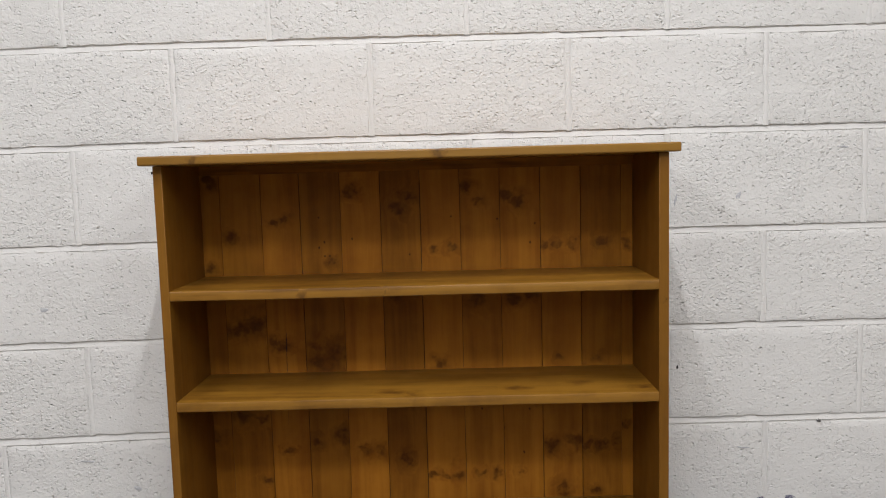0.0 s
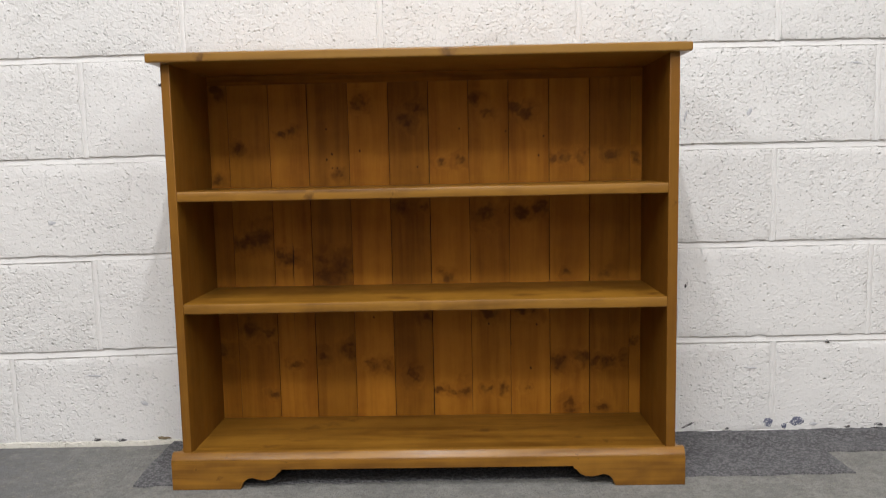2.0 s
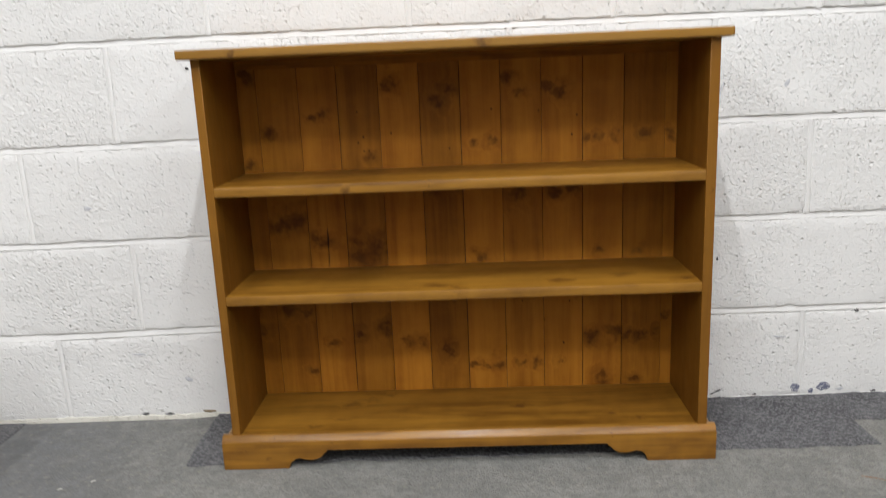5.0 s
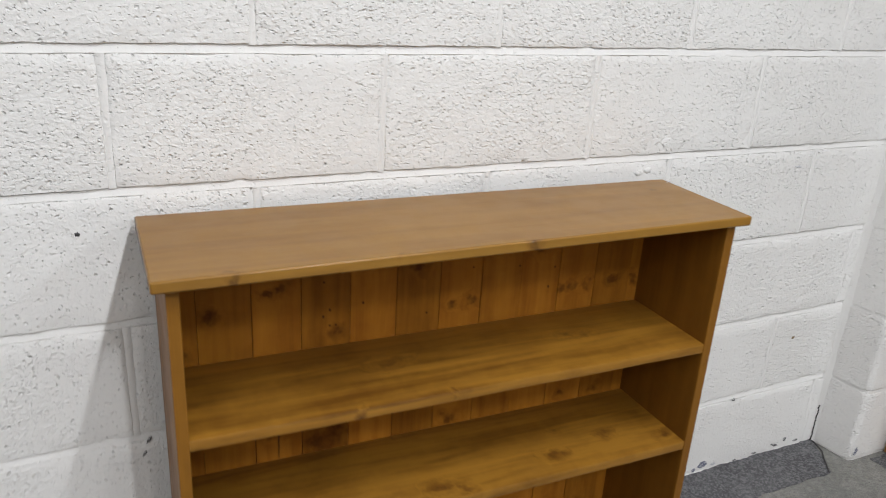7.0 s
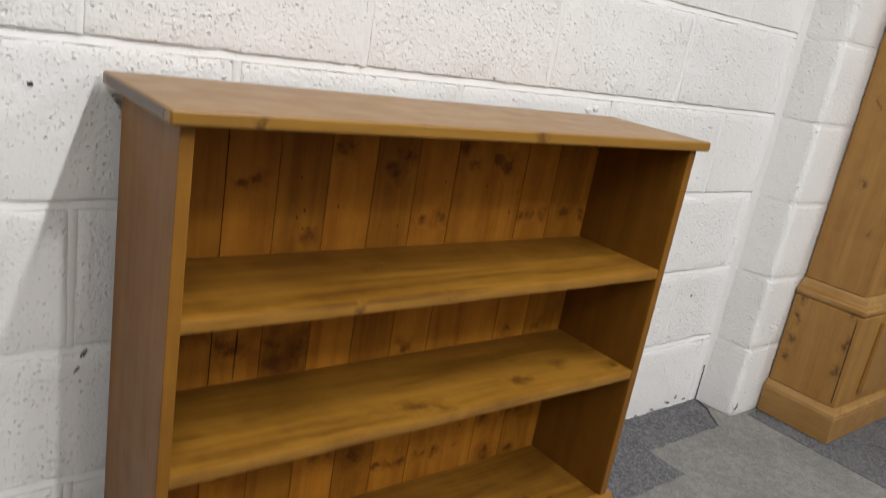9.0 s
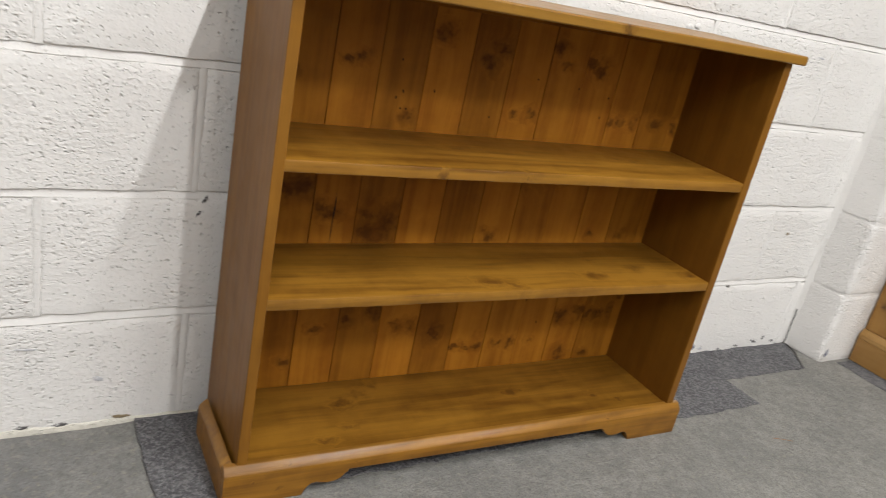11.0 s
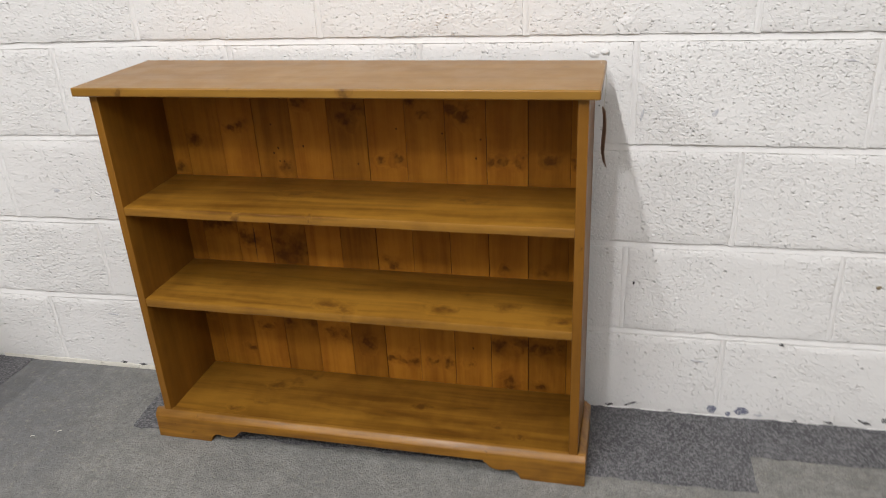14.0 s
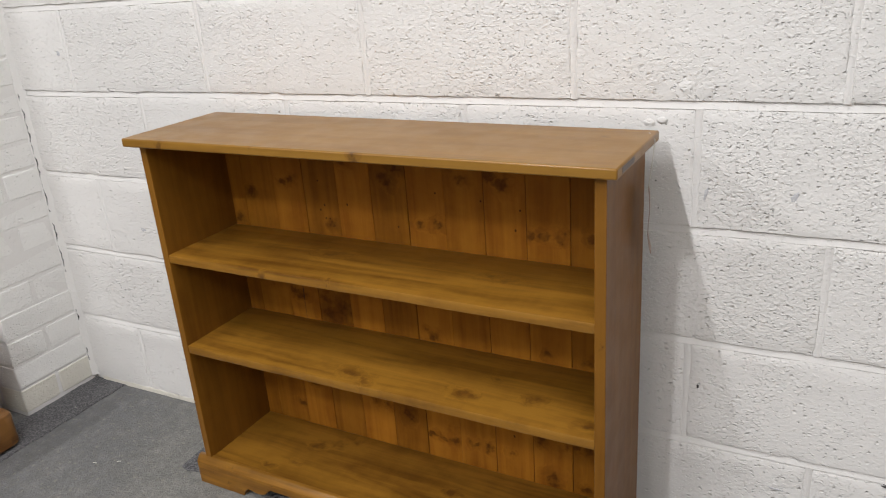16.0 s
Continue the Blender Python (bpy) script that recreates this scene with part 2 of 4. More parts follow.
def carpet(name, one, two, fleck, pile=1.0, blue=None, speck=240):
    n = Nodes(name)
    co = n.add("ShaderNodeTexCoord").outputs["Object"]
    tuft = n.noise(co, speck, 2.0, 0.75)
    clump = n.noise(co, 62, 3.0, 0.7)
    worn = n.noise(co, 6.5, 4.0, 0.65)
    wide = n.noise(co, 1.6, 3.0, 0.6)
    tone = n.mix(n.ramp(worn, 0.33, 0.68), one, two)
    if blue:
        # bluish shade on the -x side, painted into the carpet's colour
        place = n.add("ShaderNodeSeparateXYZ")
        n.put(place.inputs[0], co)
        side = n.ramp(n.math("MULTIPLY_ADD", wide, 1.0, place.outputs[0]), -0.75, 0.05, 1.0, 0.0)
        tone = n.mix(side, tone, blue)
    tone = n.mix(n.math("MULTIPLY", n.ramp(tuft, 0.44, 0.62), 0.5 if blue else 0.85), tone, fleck)
    tone = n.mix(n.math("MULTIPLY", n.ramp(clump, 0.50, 0.66), 0.45 if blue else 0.3), tone, fleck)
    blotch = n.noise(co, 34, 3.0, 0.65)
    if blue:
        tone = n.mix(n.ramp(blotch, 0.36, 0.66, 0.0, 0.34), tone, tuple(0.55 * c for c in one))
        tone = n.mix(n.ramp(n.noise(co, 105, 3.0, 0.7), 0.50, 0.68, 0.0, 0.45), tone, tuple(0.50 * c for c in one))
        tone = n.mix(n.ramp(n.noise(co, 88, 3.0, 0.7), 0.54, 0.70, 0.0, 0.32), tone, (0.40, 0.37, 0.29))
    tone = n.mix(n.ramp(n.noise(co, 21, 2.0, 0.6), 0.52, 0.72, 0.0, 0.16), tone, tuple(1.15 * c for c in two))
    normal = n.bump(n.math("ADD", tuft, n.math("MULTIPLY", clump, 1.2)), 1.0 * pile, 0.005)
    return n.done(tone, 0.95, normal, spec=0.15)


def plain(name, colour, rough=0.5, bump=0.1, scale=60, spec=0.5):
    n = Nodes(name)
    co = n.add("ShaderNodeTexCoord").outputs["Object"]
    grain = n.noise(co, scale, 3.0)
    tone = n.mix(n.ramp(n.noise(co, scale * 0.1, 3.0), 0.3, 0.7, 0.0, 0.35), colour, tuple(0.7 * c for c in colour))
    return n.done(tone, rough, n.bump(grain, bump, 0.002), spec=spec)


BLOCK_PAINT = painted_masonry("painted_concrete_block", 1.0)
JOINT_PAINT = painted_masonry("painted_mortar", 0.35, (0.79, 0.775, 0.755))
BRICK_PAINT = painted_masonry("painted_brick", 0.6, (0.85, 0.842, 0.82))
BARE_BRICK = painted_masonry("worn_painted_brick", 0.6, (0.80, 0.775, 0.70), (0.42, 0.37, 0.27))
CHIPPED = painted_masonry("chipped_cream_paint", 1.4, (0.76, 0.73, 0.65), (0.20, 0.17, 0.13))
# colours of the unseen room, picked to warm the light it bounces back
SHELL = plain("buff_shell_tint", (0.58, 0.49, 0.38), 0.8, 0.1, 40)
SHELL_CREAM = plain("cream_shell_tint", (0.72, 0.68, 0.61), 0.8, 0.1, 40)


def patchy_mark(name, colour):
    """A rubbed mark: the colour lies in flecks on the white paint."""
    n = Nodes(name)
    co = n.add("ShaderNodeTexCoord").outputs["Object"]
    fleck = n.ramp(n.noise(co, 210, 3.0, 0.65), 0.38, 0.50)
    return n.done(n.mix(n.math("MULTIPLY", fleck, 0.92), (0.72, 0.71, 0.70), colour), 0.7, spec=0.3)


SCUFF = patchy_mark("dark_scuff", (0.040, 0.036, 0.036))
DOT = plain("dark_dot", (0.045, 0.040, 0.040), 0.7, 0.2, 300)
BLUE_SCUFF = patchy_mark("dark_blue_paint", (0.07, 0.08, 0.15))
BROWN_SCUFF = plain("brown_stain", (0.26, 0.20, 0.12), 0.8, 0.2, 300)
GREY_SCUFF = patchy_mark("grey_stain", (0.50, 0.50, 0.53))
STRING = plain("white_string", (0.70, 0.67, 0.60), 0.8, 0.1, 500)
CARD = plain("brown_card", (0.42, 0.31, 0.25), 0.7, 0.1, 300)
GREY_WOOD = plain("rubbed_grey_wood", (0.20, 0.17, 0.155), 0.7, 0.2, 200)
STRAW = plain("straw", (0.27, 0.15, 0.075), 0.7, 0.1, 300)
BLACK_CABLE = plain("dark_cable", (0.06, 0.055, 0.055), 0.6, 0.1, 300)
MAIN_CARPET = carpet("worn_grey_carpet", (0.252, 0.248, 0.232), (0.320, 0.312, 0.288), (0.170, 0.167, 0.157), 0.9, (0.188, 0.191, 0.200))
DARK_CARPET = carpet("heather_grey_carpet", (0.088, 0.087, 0.092), (0.125, 0.123, 0.128), (0.240, 0.236, 0.240), 1.4, None, 170)

# knots of the bookcase: two places in metres along its width and height (or depth), and a radius
TOP_BAY = ((-0.413, 0.687, 0.013), (-0.466, 0.616, 0.014), (-0.290, 0.723, 0.014), (-0.317, 0.714, 0.010), (-0.193, 0.626, 0.013),
           (-0.148, 0.785, 0.016), (-0.043, 0.741, 0.017), (-0.015, 0.766, 0.022), (-0.449, 0.814, 0.022), (0.031, 0.647, 0.010),
           (0.075, 0.653, 0.016), (0.139, 0.754, 0.012), (0.106, 0.785, 0.017), (0.225, 0.754, 0.018), (0.200, 0.768, 0.017),
           (0.309, 0.656, 0.013), (0.345, 0.655, 0.015), (0.281, 0.657, 0.012), (0.411, 0.661, 0.014), (0.469, 0.652, 0.012))
MIDDLE_BAY = ((-0.411, 0.476, 0.034), (-0.370, 0.493, 0.028), (-0.325, 0.450, 0.015), (-0.304, 0.440, 0.017), (-0.235, 0.434, 0.016),
              (-0.191, 0.420, 0.029), (-0.222, 0.400, 0.032), (-0.197, 0.397, 0.016), (-0.001, 0.550, 0.008), (-0.055, 0.554, 0.020),
              (0.136, 0.536, 0.024), (0.211, 0.534, 0.018), (0.250, 0.548, 0.020), (0.042, 0.395, 0.014), (0.315, 0.394, 0.011),
              (0.401, 0.400, 0.012))
LOW_BAY_1 = ((-0.308, 0.193, 0.013), (-0.360, 0.129, 0.014), (-0.243, 0.210, 0.016), (-0.174, 0.222, 0.020), (-0.130, 0.188, 0.013),
             (-0.099, 0.190, 0.015), (-0.040, 0.170, 0.015), (-0.470, 0.230, 0.016), (-0.404, 0.286, 0.026), (-0.370, 0.274, 0.018),
             (0.020, 0.133, 0.014), (0.081, 0.134, 0.018), (0.050, 0.128, 0.014), (0.133, 0.137, 0.010), (0.167, 0.133, 0.012))
LOW_BAY_2 = ((0.223, 0.136, 0.009), (0.297, 0.197, 0.017), (0.345, 0.203, 0.017), (0.376, 0.195, 0.012), (0.406, 0.195, 0.015),
             (0.442, 0.205, 0.012), (0.320, 0.090, 0.020), (0.391, 0.091, 0.014), (0.221, 0.312, 0.020), (0.138, 0.307, 0.018),
             (-0.004, 0.299, 0.016), (0.463, 0.245, 0.010))
PINS = ((-0.216, 0.727), (-0.205, 0.672), (-0.217, 0.660), (-0.205, 0.641), (-0.194, 0.641), (-0.143, 0.678), (0.078, 0.722), (0.180, 0.714), (0.263, 0.702),
        (0.252, 0.660), (-0.123, 0.303), (0.137, 0.284), (0.186, 0.238), (0.245, 0.281), (0.231, 0.180), (-0.016, 0.640))
# where the back boards meet, and how light each board is
joints = (-0.4762, -0.434, -0.343, -0.257, -0.167, -0.078, 0.010, 0.098, 0.186, 0.275, 0.364, 0.453, 0.4785)
TONES = (0.84, 0.84, 0.98, 0.75, 1.06, 0.76, 1.02, 0.92, 1.0, 0.96, 0.80, 0.92)
BACK_KNOTS = TOP_BAY + MIDDLE_BAY + LOW_BAY_1 + LOW_BAY_2


def back_pine(a, b):
    """The stained pine of one back board between two joints, with that board's own knots."""
    tone = TONES[joints.index(a)]
    return wood("stained_pine_back", 2, [k for k in BACK_KNOTS if a <= k[0] < b], 1, long=(0.55, 0.95), streaky=0.55, soft=2.5, smudge=0.75, figured=0.35, pins=[p for p in PINS if a <= p[0] < b],
                spread=1.7, rough=0.55, spec=0.1, light=(0.400 * tone, 0.160 * tone, 0.0160 * tone), dark=(0.215 * tone, 0.072 * tone, 0.0068 * tone), knot=(0.055, 0.017, 0.003), vary=0.15)


SHELF_PINE = wood("stained_pine_shelf", 0, streaky=0.75, smudge=0.6, soft=1.25, figured=0.85, light=(0.285, 0.132, 0.0158), dark=(0.126, 0.050, 0.0054), knot=(0.085, 0.030, 0.005), flat=2, knots=((-0.125, -0.150, 0.028), (-0.213, -0.268, 0.008), (0.240, -0.150, 0.016), (0.277, -0.162, 0.020),
                                            (-0.058, -0.272, 0.005)))
SHELF_PINE_LOW = wood("stained_pine_shelf_low", 0, streaky=0.75, smudge=0.6, soft=1.25, figured=0.85, light=(0.285, 0.132, 0.0158), dark=(0.126, 0.050, 0.0054), knot=(0.085, 0.030, 0.005), flat=2, knots=((-0.050, -0.235, 0.026), (-0.010, -0.252, 0.022), (0.204, -0.222, 0.022), (0.338, -0.195, 0.020),
                                                    (-0.084, -0.062, 0.007), (0.240, -0.152, 0.013), (0.450, -0.239, 0.015)))
BASE_PINE = wood("stained_pine_base", 0, light=(0.265, 0.122, 0.0148), dark=(0.116, 0.046, 0.0050), knot=(0.08, 0.028, 0.005), smudge=0.4, soft=1.2, figured=0.7, streaky=0.75, flat=2, knots=((-0.258, -0.130, 0.024), (-0.215, -0.105, 0.022), (-0.175, -0.088, 0.018), (-0.327, -0.240, 0.016),
                                          (-0.270, -0.204, 0.013), (0.124, -0.162, 0.016), (0.370, -0.235, 0.012), (0.315, -0.206, 0.012)))
TOP_PINE = wood("stained_pine_top", 0, ((0.442, -0.096, 0.011), (-0.410, -0.292, 0.008), (0.060, -0.292, 0.010), (-0.160, -0.292, 0.006)), 2,
                rough=0.34, spec=0.42, streaky=0.5, figured=0.5, smudge=0.4, light=(0.285, 0.143, 0.022), dark=(0.205, 0.094, 0.013))
SIDE_PINE = wood("stained_pine_side", 2, ((0.488, 0.561, 0.005),), 1, long=(1.0, 1.1), streaky=0.6, spread=0.9, rough=0.40, spec=0.22, light=(0.270, 0.118, 0.0145), dark=(0.150, 0.060, 0.0070), figured=0.4, relief=0.04)
PLINTH_PINE = wood("stained_pine_plinth", 0, ((-0.470, 0.045, 0.003), (-0.420, 0.020, 0.004), (0.300, 0.056, 0.003), (-0.280, 0.056, 0.003)), 1)
CABINET_SIDE = wood("waxed_pine_side", 2, ((-0.150, 0.385, 0.013), (-0.152, 0.330, 0.012), (-0.148, 0.255, 0.014), (-0.150, 0.195, 0.016), (-0.300, 0.395, 0.015),
                                           (-0.305, 0.300, 0.014), (-0.302, 0.215, 0.017), (-0.200, 0.75, 0.014), (-0.260, 0.62, 0.009), (-0.175, 0.98, 0.013)), 0,
                    (0.36, 0.188, 0.048), (0.250, 0.115, 0.024), (0.045, 0.018, 0.008), 0.45, streaky=0.45, figured=0.5)
CABINET_PINE = wood("waxed_pine", 2, (), 1, (0.37, 0.205, 0.060), (0.255, 0.122, 0.028), (0.05, 0.020, 0.008), 0.45, 1.3, 0.30, 0.0)
CABINET_MOULD = wood("waxed_pine_moulding", 1, (), 0, (0.40, 0.235, 0.080), (0.28, 0.140, 0.036), (0.07, 0.03, 0.01), 0.45, 1.3, 0.25, 0.0)
CHEST_PINE = wood("orange_pine", 1, (), 0, (0.235, 0.105, 0.024), (0.12, 0.048, 0.010), (0.05, 0.02, 0.006), 0.4, 1.1, 0.3, 0.15)
RAIL_PINE = wood("stained_pine_rail", 0, (), 1, rough=0.55, spec=0.1, light=(0.30, 0.110, 0.006), dark=(0.14, 0.045, 0.003))
DARK_GAP = plain("dark_gap", (0.012, 0.010, 0.008), 0.9, 0.0, 100)
GAP_SHADE = plain("brown_gap_shade", (0.045, 0.018, 0.005), 0.9, 0.0, 100)

# ---------------------------------------------------------------- helpers for meshes


def mesh_of(bm, name, smooth=True, level=2.0):
    """level: faces that look straight along an axis, at least so far, stay flat between their rounded edges."""
    bmesh.ops.recalc_face_normals(bm, faces=bm.faces)
    me = bpy.data.meshes.new(name)
    bm.to_mesh(me)
    bm.free()
    if smooth:
        me.shade_smooth()
        me.set_sharp_from_angle(angle=radians(38))
    for face in me.polygons:
        if max(abs(c) for c in face.normal) > level:
            face.use_smooth = False
    return me


def part(name, bm, material, parent=None, label="", level=0.9999):
    me = mesh_of(bm, name, level=level)
    me.materials.append(material)
    ob = new(name, me)
    ob.parent = parent
    return tagged(ob, label) if label else ob


def thing(name, label, category, m=None, **tags):
    ob = new(name)
    ob.empty_display_size = 0.05
    if m is not None:
        ob.matrix_world = m
    return tagged(ob, label, category, **tags)


def box(x0, x1, y0, y1, z0, z1, bevel=0.0, segments=2, bm=None):
    bm = bm or bmesh.new()
    made = bmesh.ops.create_cube(bm, size=1.0)["verts"]
    for v in made:
        v.co = Vector(((x0 + x1) / 2 + v.co.x * (x1 - x0), (y0 + y1) / 2 + v.co.y * (y1 - y0), (z0 + z1) / 2 + v.co.z * (z1 - z0)))
    if bevel:
        edges = {e for v in made for e in v.link_edges}
        bmesh.ops.bevel(bm, geom=list(edges), offset=bevel, segments=segments, profile=0.5, affect="EDGES")
    return bm


def prism(outline, axis, lo, hi, bevel=0.0):
    """A closed outline in the two other axes, drawn out along axis from lo to hi."""
    bm = bmesh.new()

    def at(p, w):
        c = list(p)
        c.insert(axis, w)
        return bm.verts.new(c)

    a, b = [at(p, lo) for p in outline], [at(p, hi) for p in outline]
    bm.faces.new(a), bm.faces.new(b[::-1])
    for i in range(len(a)):
        j = (i + 1) % len(a)
        bm.faces.new((a[i], b[i], b[j], a[j]))
    bmesh.ops.recalc_face_normals(bm, faces=bm.faces)
    if bevel:
        sharp = [e for e in bm.edges if e.calc_face_angle(0) > 0.6]
        bmesh.ops.bevel(bm, geom=sharp, offset=bevel, segments=2, profile=0.5, affect="EDGES")
    return bm


def tube_along(points, radius, name, material, parent=None):
    curve = bpy.data.curves.new(name, "CURVE")
    curve.dimensions, curve.bevel_depth, curve.bevel_resolution = "3D", radius, 2
    line = curve.splines.new("POLY")
    line.points.add(len(points) - 1)
    for p, co in zip(line.points, points):
        p.co = (*co, 1)
    tmp = bpy.data.objects.new(name, curve)
    me = bpy.data.meshes.new_from_object(tmp)
    bpy.data.objects.remove(tmp)
    me.materials.clear()
    me.materials.append(material)
    me.shade_smooth()
    ob = new(name, me)
    ob.parent = parent
    return ob


def splat(rx, rz, lift, seed, lobes=14):
    """A flattened blob in the plane of x and z that bulges towards -y."""
    rng = random.Random(seed)
    bm = bmesh.new()
    rings = []
    wob = [0.75 + 0.5 * rng.random() for _ in range(lobes)]
    if lift > 0.002:
        wob = [(wob[i - 2] + wob[i - 1] + wob[i] + wob[(i + 1) % lobes]) / 4 for i in range(lobes)]
    for k, (f, h) in enumerate(((1.0, 0.0), (0.8, 0.6), (0.45, 0.95))):
        rings.append([bm.verts.new((rx * f * w * math.cos(2 * math.pi * i / lobes), -lift * h, rz * f * w * math.sin(2 * math.pi * i / lobes)))
                      for i, w in enumerate(wob)])
    tip = bm.verts.new((0, -lift, 0))
    for a, b in zip(rings, rings[1:]):
        for i in range(lobes):
            j = (i + 1) % lobes
            bm.faces.new((a[i], a[j], b[j], b[i]))
    for i in range(lobes):
        bm.faces.new((rings[-1][i], rings[-1][(i + 1) % lobes], tip))
    return bm


# ---------------------------------------------------------------- floor

floor = part("floor", box(-6.2, 6.2, -8.9, 0.4, -0.12, -0.012), MAIN_CARPET)
tagged(floor, "concrete slab under the carpet", "floor", kind="structure")


def sheet(name, x0, x1, y0, y1, z, seed, label, material, ragged=0.004, step=0.03, slant=0.0):
    """A piece of carpet with a slightly frayed edge, a few millimetres thick."""
    rng = random.Random(seed)
    bm = bmesh.new()
    rim = []
    corners = ((x0, y0), (x1 - slant, y0), (x1, y1), (x0, y1))
    for (ax, ay), (bx, by) in zip(corners, corners[1:] + corners[:1]):
        n = max(2, int(math.hypot(bx - ax, by - ay) / step))
        for i in range(n):
            f = i / n
            rim.append((ax + f * (bx - ax) + rng.uniform(-ragged, ragged), ay + f * (by - ay) + rng.uniform(-ragged, ragged)))
    top = [bm.verts.new((x, y, z + (dip(x) if x < -1 else 0.0))) for x, y in rim]
    low = [bm.verts.new((x, y, -0.010)) for x, y in rim]
    bm.faces.new(top)
    for i in range(len(rim)):
        j = (i + 1) % len(rim)
        bm.faces.new((low[i], low[j], top[j], top[i]))
    return tagged(part(name, bm, material), label, "carpet", kind="structure")


def dip(x):
    """The floor sinks by some millimetres past the bookcase."""
    f = min(1.0, max(0.0, (-0.545 - x) / 0.16))
    return -0.0085 * f * f * (3 - 2 * f)


def carpet_sheet():
    xs = [-6.1, -4.0, -2.0, -1.3] + [-1.24 + 0.04 * i for i in range(19)] + [0.0, 2.0, 4.5, 6.1]
    bm = bmesh.new()
    rows = [[bm.verts.new((x, y, dip(x))) for y in (-8.8, -6.0, -2.0, -0.6, 0.002)] for x in xs]
    for a, b in zip(rows, rows[1:]):
        for i in range(4):
            bm.faces.new((a[i], b[i], b[i + 1], a[i + 1]))
    return bm


tagged(part("carpet", carpet_sheet(), MAIN_CARPET), "worn pale grey short-pile carpet on the floor", "carpet", kind="structure")
DARK_LABEL = "dark heather-grey carpet offcut along the foot of the wall"
sheet("carpet_strip", -0.614, 0.872, -0.255, 0.002, 0.0022, 2, DARK_LABEL, DARK_CARPET)
sheet("carpet_strip", 0.868, 1.296, -0.137, 0.002, 0.0028, 3, DARK_LABEL, DARK_CARPET, slant=0.085)
sheet("carpet_strip", -1.236, -1.105, -0.42, 0.002, 0.0022, 4, DARK_LABEL, DARK_CARPET)
sheet("carpet_strip", 1.378, 2.7, -2.4, -0.135, 0.0022, 5, "dark heather-grey carpet piece under the pine cabinet", DARK_CARPET)

# ---------------------------------------------------------------- room shell

H = 2.92
# all but the north wall are out of view, added to bounce light
for nm, dims in (("wall_north", (-1.234, 1.306, 0.0068, 0.25, -0.1, H)), ("wall_south", (-6.2, 6.2, -9.05, -8.8, -0.1, H)),
                 ("wall_west", (-6.35, -6.1, -8.8, 0.25, -0.1, H)), ("wall_east", (6.1, 6.35, -8.8, 0.25, -0.1, H))):
    ob = part(nm, box(*dims), JOINT_PAINT if nm == "wall_north" else SHELL)
    tagged(ob, "white-painted concrete block wall with recessed mortar joints" if nm == "wall_north" else "plain unseen wall, tinted to warm the bounced light", "wall", kind="structure")
    if nm == "wall_north":
        north = ob
tagged(part("ceiling", box(-6.35, 6.35, -9.05, 0.25, H, H + 0.12), SHELL_CREAM), "plain unseen ceiling, cream to warm the bounced light", "ceiling", kind="structure")


def block_mesh(w, h, seed, nx=22, nz=11, worn=1.0):
    """One concrete block's face, with rounded, slightly crumbled edges, looking towards -y; its middle is the origin."""
    rng = Vector((seed * 7.7, seed * 3.1, 0))
    bm = bmesh.new()
    xs = [-w / 2 + w * f for f in [0, 0.007, 0.02] + [0.045 + 0.91 * i / (nx - 1) for i in range(nx)] + [0.98, 0.993, 1]]
    zs = [-h / 2 + h * f for f in [0, 0.014, 0.04] + [0.09 + 0.82 * i / (nz - 1) for i in range(nz)] + [0.96, 0.986, 1]]
    grid = []
    for z in zs:
        row = []
        for x in xs:
            edge = min(w / 2 - abs(x), h / 2 - abs(z))
            y = (0.010 if h / 2 - abs(z) < 1e-6 else 0.0055) if edge < 1e-6 else ((0.0006 if z < 0 else 0.0024) if edge < 0.004 else (0.0006 if edge < 0.010 and z > 0 else 0.0))
            co = Vector((x, 0, z))
            y += 0.0013 * worn * noise.noise(co * 9 + rng) + 0.0006 * worn * noise.noise(co * 40 + rng)
            chip = max(0.0, noise.noise(co * 55 + rng) - 0.25) * 0.010 * worn if edge < 0.012 else 0
            crumb = 0.0024 * worn * noise.noise(Vector((x, 5, z)) * 34 + rng) if edge < 0.004 else 0
            sx, sz = (1 if x > 0 else -1), (1 if z > 0 else -1)
            px = x + (crumb * sx if w / 2 - abs(x) < 0.006 else 0)
            pz = z + (crumb * sz if h / 2 - abs(z) < 0.006 else 0)
            row.append(bm.verts.new((px, y + chip, pz)))
        grid.append(row)
    for a, b in zip(grid, grid[1:]):
        for i in range(len(xs) - 1):
            bm.faces.new((a[i], a[i + 1], b[i + 1], b[i]))
    me = mesh_of(bm, "block")
    return me


def laid(mesh, name, m, parent, material):
    """One piece of masonry on shared mesh data."""
    if not mesh.materials:
        mesh.materials.append(material)
    ob = new(name, mesh)
    ob.parent = parent
    ob.matrix_world = m
    return ob


